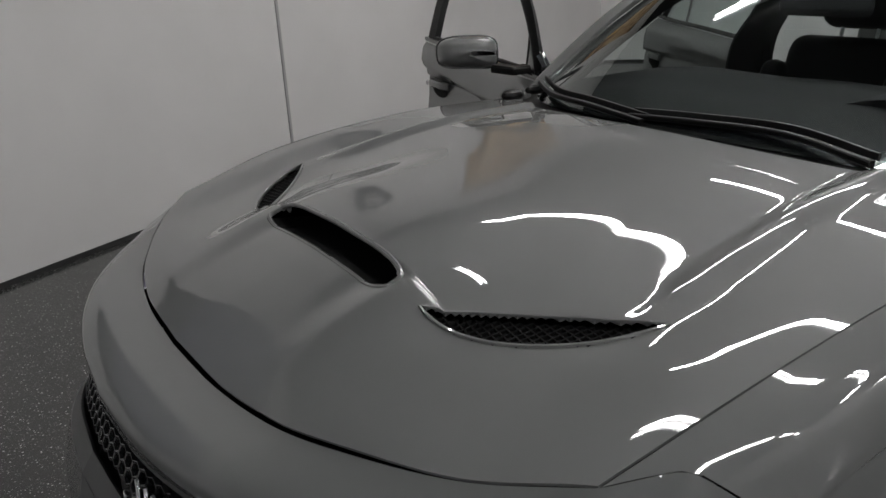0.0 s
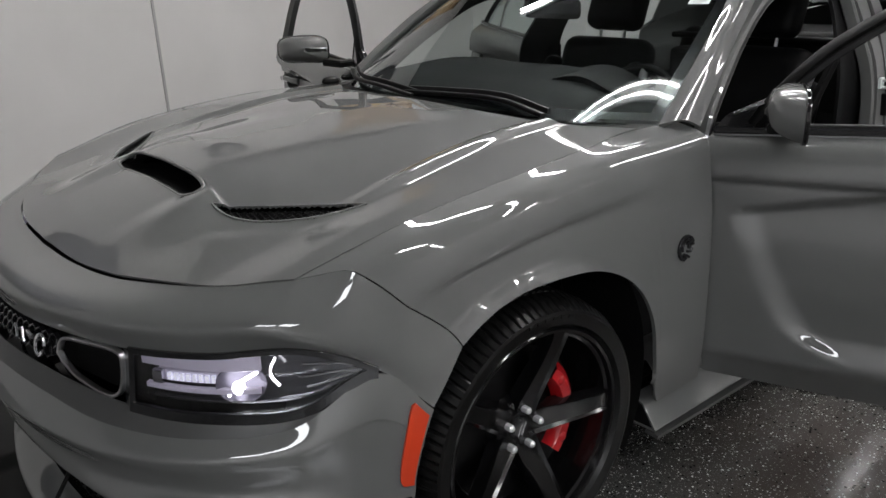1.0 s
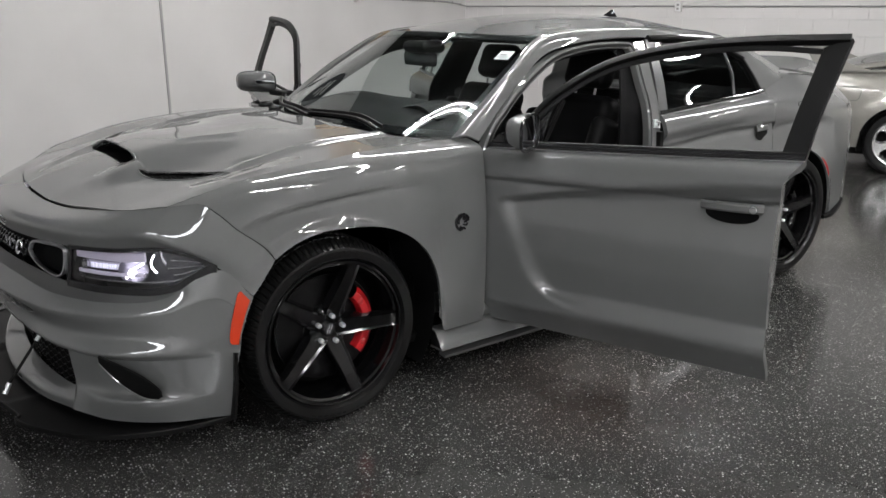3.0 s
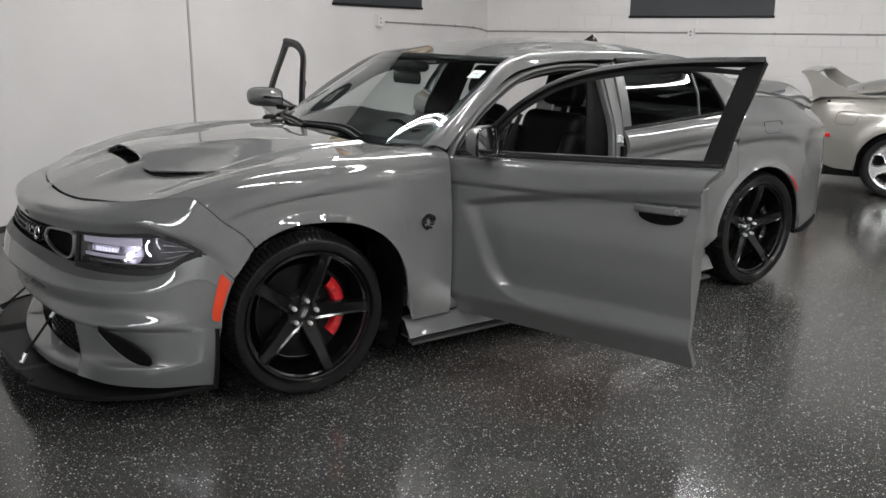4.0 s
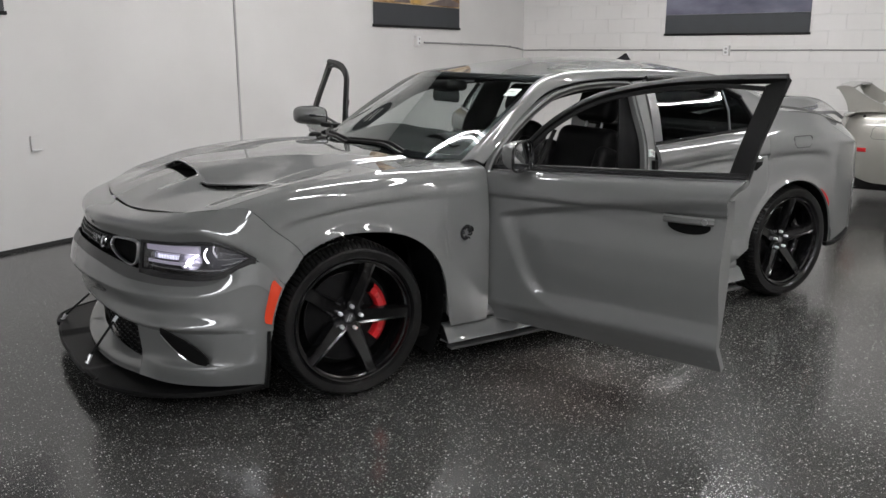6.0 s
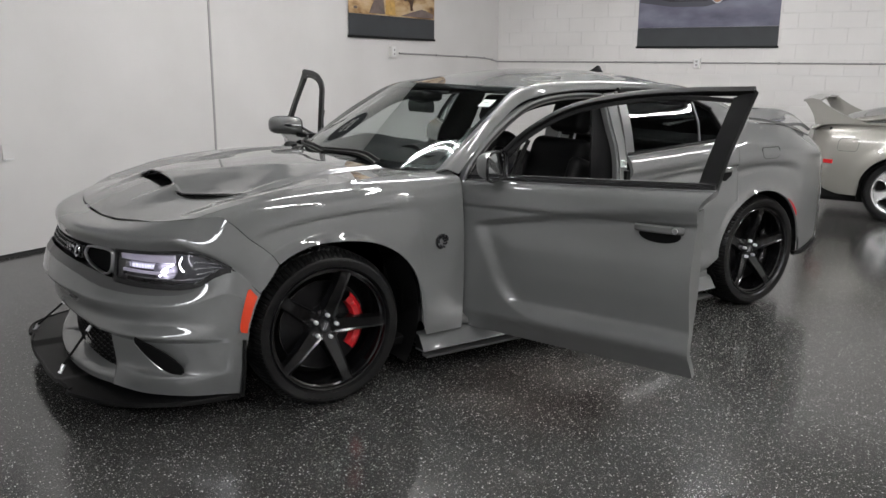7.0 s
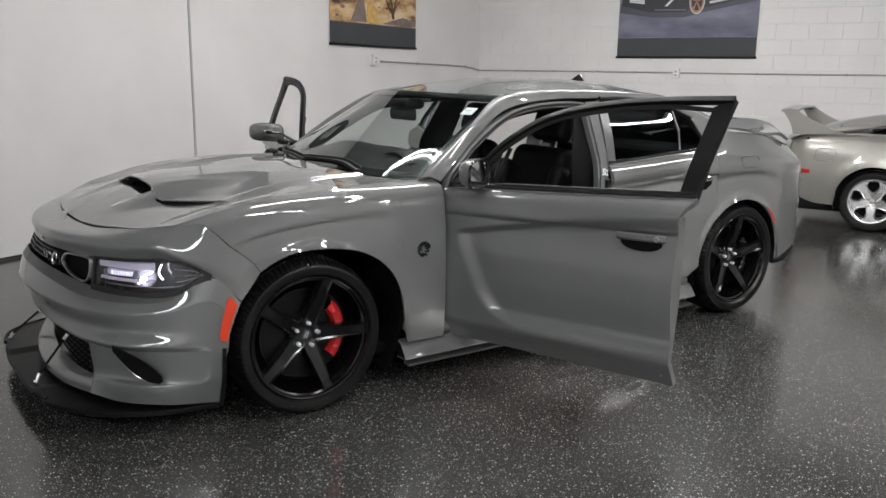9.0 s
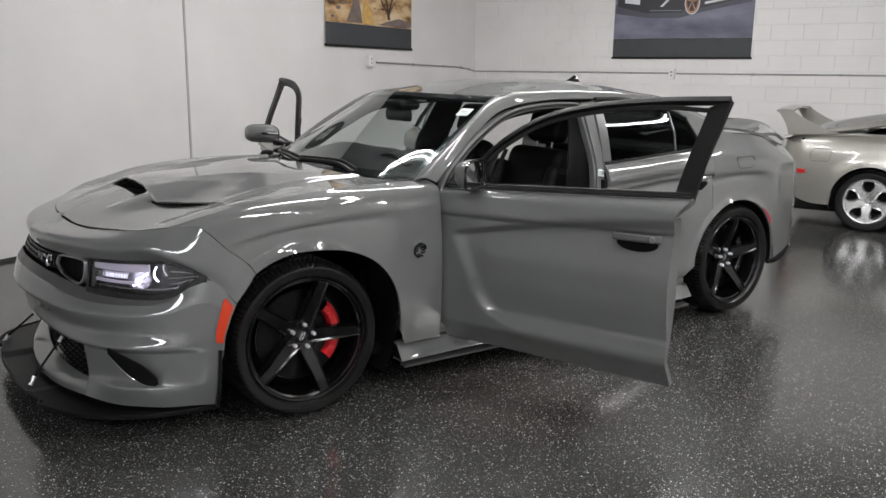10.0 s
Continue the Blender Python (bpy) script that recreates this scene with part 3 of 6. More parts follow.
TUCK = key((0.10, 0.100), (0.20, 0.072), (0.26, 0.044), (0.30, 0.022), (0.325, 0.006), (0.42, 0.002), (0.55, 0.0), (0.68, 0.0), (0.80, 0.008), (0.90, 0.018), (0.98, 0.035))


SCALLOP = key((0.33, 1.26), (0.37, 1.14), (0.45, 1.03), (0.60, 0.945), (0.77, 0.872), (0.86, 0.860))


def side(x, z, plain=False):
    """Half width of the body's flank."""
    y = HALF(x) - (TUCK(z) if x > 0.752 or z > 0.45 else min(TUCK(z), 0.014))
    for c in (0.0, BASE):                                   # soft flare round each wheel
        r = math.hypot(x - c, z - AXLE)
        y += (0.014 if c == 0 else 0.012) * (1 - step(0.408, 0.452, r))
    if plain:
        return y
    return y - scallop(x, z)


TOPLINE = key((0.90, 0.796), (1.17, 0.850), (1.46, 0.898), (1.73, 0.931), (2.0, 0.955), (2.8, 1.01))
LINE = key((1.5, 0.922), (1.774, 0.946), (1.9, 0.960), (2.18, 0.998), (2.42, 1.030), (2.63, 1.042), (2.81, 1.055), (3.0, 1.06))


def scallop(x, z):
    """Depth of the pressed scallop along the doors: a short step under its top line, a rounded front end, a lip along the bottom."""
    front = SCALLOP(z)
    low = 0.012 * (x - 0.9)
    top = TOPLINE(x)
    m = step(front - 0.01, front + 0.085, x) * step(0.335, 0.425, z - low) * (1 - step(top - 0.036, top, z)) * (1 - step(2.3, 2.8, x))
    return (0.025 - 0.010 * step(0.42, 0.58, z) * (1 - step(0.64, 0.82, z))) * m


def pressed(x, z):
    """How far the pressed lines move the flank inwards: the scallop, less the sharp line over the handles."""
    d = abs(z - LINE(x))
    return scallop(x, z) - 0.006 * step(1.5, 1.85, x) * (1 - step(2.75, 3.0, x)) * math.exp(-d / 0.022)


# sections of the front wing: hood joint, shoulder, upper flank
WING0 = [key((-0.545, 0.826), (-0.25, 0.853), (0.0, 0.858), (0.3, 0.832), (0.575, 0.777), (0.75, 0.80)),
         key((-0.545, 0.903), (-0.25, 0.974), (0.0, 1.003), (0.3, 1.019), (0.575, 1.018), (0.75, 1.019))]
WING1 = [key((-0.50, 0.880), (-0.25, 0.916), (0.0, 0.928), (0.3, 0.913), (0.6, 0.884), (0.75, 0.885)),
         key((-0.50, 0.877), (-0.25, 0.945), (0.0, 0.974), (0.3, 0.993), (0.6, 0.999), (0.75, 0.998))]
WING2 = [key((-0.46, 0.911), (-0.25, 0.940), (0.0, 0.947), (0.3, 0.937), (0.6, 0.917), (0.75, 0.910)),
         key((-0.46, 0.798), (-0.25, 0.860), (0.0, 0.890), (0.3, 0.914), (0.75, 0.956))]
# sections from the front door back: belt, shoulder crease
BELT = [key((0.75, 0.876), (1.3, 0.874), (1.9, 0.872), (2.4, 0.866), (2.75, 0.856), (2.95, 0.822), (3.2, 0.748), (3.5, 0.722), (3.8, 0.700), (3.97, 0.640)),
        key((0.75, 0.990), (1.3, 1.014), (1.9, 1.044), (2.4, 1.076), (2.75, 1.098), (2.95, 1.145), (3.2, 1.174), (3.5, 1.150), (3.8, 1.078), (3.97, 1.040))]
CREASE = [key((0.75, 0.907), (1.3, 0.908), (1.9, 0.911), (2.5, 0.922), (2.85, 0.928), (3.2, 0.918), (3.5, 0.890), (3.8, 0.815), (3.97, 0.730)),
          key((0.75, 0.960), (1.3, 0.974), (1.9, 1.000), (2.5, 1.040), (2.85, 1.050), (3.2, 1.048), (3.5, 1.020), (3.8, 0.985), (3.97, 0.960))]
UNDER = [key((0.75, 0.931), (1.9, 0.929), (2.5, 0.940), (2.85, 0.945), (3.2, 0.945), (3.5, 0.918), (3.8, 0.842), (3.97, 0.752)),
         key((0.75, 0.880), (1.9, 0.905), (2.5, 0.950), (3.2, 0.955), (3.5, 0.940), (3.97, 0.895))]


def arch_z(x, c, r):
    d = abs(x - c)
    return AXLE + math.sqrt(max(0, r * r - d * d))


def flank(xs, heads, foot, rows=26, start=None, n=6):
    """Rows of points over the flank: heads are section curves from the top, below them side() down to foot(x).
    start(v): where the front edge lies at each height, for slanting joints."""
    grid = []
    for j in range(rows):
        v = j / (rows - 1)
        row = []
        for x0 in xs:
            x = x0
            if start:
                a, b = xs[0], xs[-1]
                s = start(v)
                x = s + (x0 - a) * (b - s) / (b - a)
            pts = [Vector((x, -h[0](x), h[1](x))) for h in heads]
            zt, zb = pts[-1].z, foot(x)
            for k in range(1, n + 1):
                z = zt + (zb - zt) * k / n
                pts.append(Vector((x, -side(x, z, True), z)))
            p = along(pts, (len(pts) - 1) * v)
            row.append(Vector((p.x, p.y + pressed(p.x, p.z), p.z)))
        grid.append(row)
    return grid


def spaced(a, b, n):
    return [a + (b - a) * i / (n - 1) for i in range(n)]


def wing_foot(x):
    if x < 0:
        return arch_z(x, 0, ARCH_F)
    if x < 0.500:                                           # the opening reaches further back than the tyre
        return AXLE + ARCH_F * (1 - (x / 0.502) ** 2.4) ** (1 / 2.4)
    return max(0.236, 0.42 - (x - 0.500) * 7)


def fender_rows():
    xs = spaced(-0.50, 0.20, 32) + spaced(0.215, 0.37, 12) + spaced(0.378, 0.46, 26) + spaced(0.475, 0.745, 14)
    cut = key((0, -0.545), (0.08, -0.448), (0.125, -0.430), (0.25, -0.362), (0.37, -0.330), (0.57, -0.286), (0.79, -0.250), (1, -0.229))
    return flank(xs, [WING0, WING1, WING2], wing_foot, 30, cut)


def door_foot(x):
    if x > BASE - ARCH_R + 0.004:
        return arch_z(x, BASE, ARCH_R)
    if x > BASE - ARCH_R - 0.10:
        return 0.245 + 0.05 * (x - 1.9) + (x - (BASE - ARCH_R - 0.10)) * 0.9
    return 0.240 + 0.055 * max(0, x - 1.9)


def quarter_foot(x):
    d = x - BASE
    if d < ARCH_R - 0.004:
        return arch_z(x, BASE, ARCH_R)
    return max(0.31, 0.42 - (d - ARCH_R) * 1.6) + 0.05 * step(3.55, 3.97, x)


# nose, from the middle outwards
NOSE_TOP = [(-0.820, 0, 0.848), (-0.811, 0.20, 0.849), (-0.781, 0.38, 0.852), (-0.728, 0.53, 0.862), (-0.652, 0.692, 0.879), (-0.547, 0.826, 0.901),
            (-0.375, 0.936, 0.748), (-0.233, 0.962, 0.670)]
NOSE_MID = [(-0.950, 0, 0.818), (-0.938, 0.20, 0.818), (-0.904, 0.38, 0.822), (-0.840, 0.550, 0.823), (-0.738, 0.712, 0.824), (-0.612, 0.850, 0.820),
            (-0.405, 0.930, 0.728), (-0.280, 0.964, 0.628)]
LAMP_TOP = [(-0.957, 0, 0.757), (-0.942, 0.20, 0.757), (-0.900, 0.38, 0.757), (-0.825, 0.575, 0.757), (-0.716, 0.735, 0.760), (-0.566, 0.853, 0.761),
            (-0.428, 0.920, 0.693), (-0.322, 0.966, 0.580)]
LAMP_LOW = [(-0.990, 0, 0.690), (-0.975, 0.20, 0.685), (-0.925, 0.38, 0.662), (-0.842, 0.575, 0.633), (-0.728, 0.728, 0.618), (-0.574, 0.848, 0.621),
            (-0.428, 0.920, 0.689), (-0.322, 0.966, 0.578)]
BUMP_TOP = [(-1.015, 0, 0.655), (-1.000, 0.200, 0.648), (-0.958, 0.380, 0.628), (-0.885, 0.555, 0.592), (-0.760, 0.728, 0.580), (-0.600, 0.852, 0.594),
            (-0.430, 0.922, 0.685), (-0.323, 0.967, 0.576)]
BUMP_1 = [(-1.036, 0, 0.578), (-1.022, 0.200, 0.576), (-0.982, 0.390, 0.568), (-0.906, 0.575, 0.553), (-0.782, 0.745, 0.550), (-0.618, 0.868, 0.556),
          (-0.445, 0.938, 0.600), (-0.350, 0.968, 0.520)]
BUMP_1B = [(-1.036, 0, 0.553), (-1.022, 0.200, 0.551), (-0.982, 0.390, 0.544), (-0.906, 0.579, 0.530), (-0.782, 0.750, 0.525), (-0.618, 0.872, 0.531),
           (-0.450, 0.938, 0.575), (-0.355, 0.968, 0.505)]
BUMP_2 = [(-0.995, 0, 0.490), (-0.982, 0.210, 0.486), (-0.944, 0.400, 0.478), (-0.874, 0.590, 0.468), (-0.764, 0.756, 0.462), (-0.618, 0.875, 0.464),
          (-0.472, 0.940, 0.470), (-0.376, 0.967, 0.445)]
BUMP_2B = [(-0.990, 0, 0.425), (-0.978, 0.210, 0.424), (-0.950, 0.400, 0.420), (-0.897, 0.602, 0.416), (-0.792, 0.782, 0.414), (-0.635, 0.888, 0.412),
           (-0.478, 0.942, 0.410), (-0.384, 0.966, 0.395)]
BUMP_3 = [(-0.950, 0, 0.395), (-0.938, 0.210, 0.395), (-0.914, 0.400, 0.390), (-0.868, 0.585, 0.384), (-0.766, 0.762, 0.382), (-0.622, 0.878, 0.382),
          (-0.478, 0.940, 0.378), (-0.390, 0.964, 0.360)]
BUMP_4 = [(-0.858, 0.592, 0.270), (-0.760, 0.756, 0.266), (-0.622, 0.872, 0.262), (-0.488, 0.934, 0.265), (-0.408, 0.953, 0.262)]
BUMP_4B = [(-0.862, 0.606, 0.230), (-0.786, 0.762, 0.229), (-0.645, 0.876, 0.224), (-0.500, 0.926, 0.220), (-0.412, 0.945, 0.214)]
BUMP_5 = [(-0.882, 0.610, 0.165), (-0.780, 0.755, 0.152), (-0.632, 0.865, 0.145), (-0.500, 0.905, 0.138), (-0.418, 0.925, 0.132)]

HOOD_FRONT = key((0, -0.815), (0.20, -0.806), (0.38, -0.776), (0.53, -0.723), (0.69, -0.647), (0.826, -0.545))
HOOD_REAR = key((0, 0.392), (0.3, 0.402), (0.5, 0.440), (0.65, 0.500), (0.772, 0.572))
HOOD_EDGE = key((-0.83, 0.808), (-0.7, 0.857), (-0.545, 0.903), (-0.25, 0.974), (0.0, 1.003), (0.3, 1.019), (0.575, 1.018))
MOUTH = -0.472
GAP = 0.052                                                # depth of the mouth from lower to upper lip
CROWN = key((-0.83, 0.044), (-0.54, 0.056), (-0.2, 0.030), (0.0, 0.025), (0.39, 0.025), (0.6, 0.032))


def hood_z(x, y):
    a = abs(y)
    z = HOOD_EDGE(x) + CROWN(x) * (1 - (a / 0.83) ** 1.4)
    # raised middle behind the intake, and the two ribs that run forward from it
    h = 0.030 - 0.020 * step(-0.46, 0.05, x)
    w = 0.225 + 0.12 * step(-0.45, 0.4, x)
    cliff = (x > MOUTH) * (1 - step(0.225, 0.36, a)) + step(MOUTH - 0.20, MOUTH + 0.10, x) * step(0.225, 0.36, a)
    z += h * (1 - step(w - 0.03, w + 0.29, a)) * cliff
    if x < MOUTH:
        rib = step(-0.80, -0.50, x)
        z += 0.017 * rib * (step(0.19, 0.28, a) * (1 - step(0.28, 0.44, a)))
    # crease that runs back from each side vent
    z += 0.013 * step(-0.4, 0.0, x) * (1 - step(0.0, 0.05, abs(a - (0.60 - 0.10 * x))))
    # each side vent lies in a level patch whose outer edge stands up as a crease
    q = Vector((x, a)) - Vector((-0.500, 0.352))
    s, d = q.dot(Vector((0.618, 0.786))) / 0.392, q.dot(Vector((0.786, -0.618)))
    m = step(-0.15, 0.2, s) * (1 - step(0.8, 1.5, s)) * (1 - step(0.035, 0.12, d)) * (1 - step(0.072, 0.14, -d))
    z -= 0.003 * m
    # shallow valley between the raised middle and the wing
    return z - 0.021 * step(-0.80, -0.46, x) * (1 - step(-0.28, 0.20, x)) * step(0.14, 0.40, a) * (1 - step(0.62, 0.81, a))


# screen and roof edges
RAIL_IN = [(0.665, 0.792, 1.022), (0.85, 0.762, 1.158), (1.05, 0.718, 1.292), (1.29, 0.645, 1.424), (1.70, 0.600, 1.452), (2.20, 0.592, 1.448),
           (2.62, 0.602, 1.416), (2.92, 0.632, 1.330), (3.22, 0.665, 1.205)]
RAIL_OUT = [(0.752, 0.872, 1.015), (0.90, 0.832, 1.138), (1.07, 0.782, 1.254), (1.29, 0.728, 1.362), (1.70, 0.690, 1.408), (2.20, 0.684, 1.396),
            (2.60, 0.700, 1.342), (2.742, 0.752, 1.262), (2.792, 0.850, 1.106)]

# ---------- the grey saloon: panels ----------
CAR = empty("sedan_car", "grey four-door muscle saloon with doors open and headlights lit", "car", 1.5, 0, 0)


def mirrored(name, rows, material, th=0.004, label="", core=(1.5, 0, 0.6), skip=None):
    sheet(name, rows, material, CAR, th, core, label, skip=skip)
    return sheet(name, flip_y(rows), material, CAR, th, core, label, skip=skip)


# hood
VA, VB = Vector((-0.500, 0.352)), Vector((-0.258, 0.660))
VD = (VB - VA).normalized()
VN = Vector((VD.y, -VD.x))
VLEN = (VB - VA).length


def vent_edge(s, outer):
    bulge = (4 * s * (1 - s)) ** 0.85
    p = VA + VD * (VLEN * s) + VN * ((-0.060 if outer else 0.014) * bulge)
    return p


def in_vent(p):
    q = Vector((p.x, abs(p.y))) - VA
    s, d = q.dot(VD) / VLEN, q.dot(VN)
    if not 0 < s < 1:
        return False
    b = (4 * s * (1 - s)) ** 0.85
    return -0.060 * b < d < 0.014 * b


def in_mouth(p):
    return ((p.x - MOUTH + GAP / 2) / (GAP / 2)) ** 4 + (p.y / 0.266) ** 10 < 1


def hood_rows():
    cols = spaced(-1, 1, 161)
    rows = []
    for k in range(136):
        row = []
        for f in cols:
            a, b = HOOD_FRONT(abs(f) * 0.822), HOOD_REAR(abs(f) * 0.796)
            m = MOUTH - GAP if a < MOUTH - GAP - 0.006 else a + 0.3 * (MOUTH - a)
            if k <= 34:
                x = a + (m - a) * k / 34
            elif k < 43:
                x = m + (MOUTH - m) * (k - 34) / 9
            else:
                x = MOUTH + 0.0005 + (b - MOUTH) * (k - 43) / 92
            edge = 0.822 if x < -0.545 else WING0[0](x) - 0.004
            y = f * edge
            row.append(Vector((x, y, hood_z(x, y))))
        rows.append(row)
    return rows


HOOD = sheet("hood", hood_rows(), PAINT, CAR, 0.005, label="grey hood with a central intake and two side vents",
             skip=lambda p: in_vent(p) or in_mouth(p))
# intake throat behind the mouth
bm = bmesh.new()
throat = []
for y in spaced(-0.268, 0.268, 25):
    zt, zb = hood_z(MOUTH + 0.002, y) - 0.004, hood_z(MOUTH - GAP, y) - 0.004
    throat.append([(MOUTH + 0.001, y, zt), (MOUTH + 0.12, y, zt - 0.012), (MOUTH + 0.12, y, zb - 0.03), (MOUTH - GAP, y, zb)])
for i in range(24):
    for j in range(3):
        bm.faces.new([bm.verts.new(p) for p in (throat[i][j], throat[i][j + 1], throat[i + 1][j + 1], throat[i + 1][j])])
bmesh.ops.remove_doubles(bm, verts=bm.verts, dist=1e-5)
part("intake_throat", bm, VOID, HOOD, "matt black intake throat")
lip = []
for a in spaced(0, 2 * math.pi, 121)[:-1]:
    ca, sa = math.cos(a), math.sin(a)
    x = MOUTH - GAP / 2 + GAP / 2 * math.copysign(abs(ca) ** 0.5, ca)
    y = 0.266 * math.copysign(abs(sa) ** 0.2, sa)
    f = (x - MOUTH + GAP) / GAP
    lip.append((x, y, (1 - f) * hood_z(MOUTH - GAP, y) + f * hood_z(MOUTH + 0.002, y) - 0.003))
part("intake_lip", sweep(lip, round_profile(0.0055, 8), closed=True), PAINT, HOOD, smooth=True)

for sg in (-1, 1):
    def lay(p, dz):
        return Vector((p.x, sg * p.y, hood_z(p.x, p.y) + dz))
    n = 40
    bm = bmesh.new()
    up = [bm.verts.new(lay(vent_edge(i / n, False) + VN * 0.006, -0.022)) for i in range(n + 1)]
    lo = [bm.verts.new(lay(vent_edge(i / n, True) - VN * 0.006, -0.022)) for i in range(n + 1)]
    for i in range(n):
        bm.faces.new((up[i], up[i + 1], lo[i + 1], lo[i]))
    part("vent_back", bm, VOID, HOOD, "black backing of the hood vent")
    loop = [lay(vent_edge(i / n, False), 0.0015) for i in range(n + 1)] + [lay(vent_edge(1 - i / n, True), 0.0015) for i in range(1, n)]
    part("vent_rim", sweep(loop, bar_profile(0.006, 0.004), closed=True), PAINT, HOOD, smooth=True)
    bm = bmesh.new()
    for family in (1, -1):
        for k in range(-14, 40):
            run = []
            for i in range(61):
                # straight slanting bar across the opening
                t = i / 60
                q = VA + VD * (k * 0.0195 + family * (t - 0.5) * 0.13) + VN * (-0.075 + 0.12 * t)
                if in_vent(Vector((q.x, q.y, 0))):
                    run.append(lay(q, -0.013))
            if len(run) > 2:
                merge(bm, sweep(run[::4] + [run[-1]] if len(run) > 5 else run, bar_profile(0.0036, 0.006)))
    part("vent_mesh", bm, VOID, HOOD, "black woven vent mesh")

# front wings
WROWS = fender_rows()
for rows, lab in ((WROWS, "grey front wing with a dark badge"), (flip_y(WROWS), "grey front wing")):
    sheet("front_wing", rows, PAINT, CAR, 0.012, label=lab)
# wheel-arch liners
for c, r in ((0.0, ARCH_F), (BASE, ARCH_R)):
    for sg in (-1, 1):
        rr, yy = (r + 0.104, 0.895) if c == 0 else (r + 0.012, 0.935)
        bm = lathe([(rr, 0), (rr, -sg * (yy - 0.595))], (c, sg * yy, AXLE), n=40, start=-0.55 if c == 0 else -0.15, sweep_angle=math.pi + (1.1 if c == 0 else 0.7))
        part("arch_liner", bm, VOID, CAR, "black arch liner", smooth=True)
        bm = lathe([(0.02, 0), (rr, 0)], (c, sg * 0.60, AXLE), n=40, start=-0.55 if c == 0 else -0.15, sweep_angle=math.pi + (1.1 if c == 0 else 0.7))
        part("arch_liner", bm, VOID, CAR, "black arch liner")

# wing badge: a dark animal-head shape as plain facets
bm = bmesh.new()


def badge_line(pts, w):
    run = [(0.613 + x, -side(0.613 + x, 0.700 + z) - 0.003, 0.700 + z) for x, z in pts]
    merge(bm, sweep(run, bar_profile(w, 0.008), up=(0, 1, 0)))


def badge_arc(r, a0, a1, w, dx=0.0, dz=0.0):
    badge_line([(dx + r * math.cos(radians(a)), dz + r * math.sin(radians(a))) for a in spaced(a0, a1, 9)], w)


badge_arc(0.034, 70, 255, 0.010)
badge_arc(0.022, 60, 200, 0.007, 0.002, 0.002)
badge_arc(0.030, 20, 62, 0.009, 0.004, 0.002)
for run, w in ((((0.002, 0.012), (0.030, 0.018)), 0.009), (((0.008, 0.000), (0.034, 0.008)), 0.008), (((0.004, -0.010), (0.020, -0.014), (0.026, -0.004)), 0.007),
               (((-0.012, -0.016), (-0.002, -0.032)), 0.009), (((0.002, -0.022), (0.014, -0.030)), 0.007)):
    badge_line(run, w)
part("wing_badge", bm, BADGE, CAR, "dark chrome animal-head badge")

# nose: top band, bumper and lower corners
WING_EDGE = [Vector((r[0].x, -r[0].y, r[0].z)) for r in WROWS]
EDGE_AT = key((5, 0.0), (5.5, 0.10), (6, 0.30), (7, 1.0))


def nose_rows():
    cols = []
    for u in spaced(0, 7, 90):
        if u <= 5:
            top = along(NOSE_TOP[:6], u)
        else:
            top = along(WING_EDGE, EDGE_AT(u) * (len(WING_EDGE) - 1)) + Vector((-0.003, 0, -0.001))
        cols.append([top, along(NOSE_MID, u), along(LAMP_TOP, u)])
    half = [[along(c, 2 * j / 23) for c in cols] for j in range(24)]
    return [[Vector((p.x, -p.y, p.z)) for p in reversed(r)] + r[1:] for r in half]


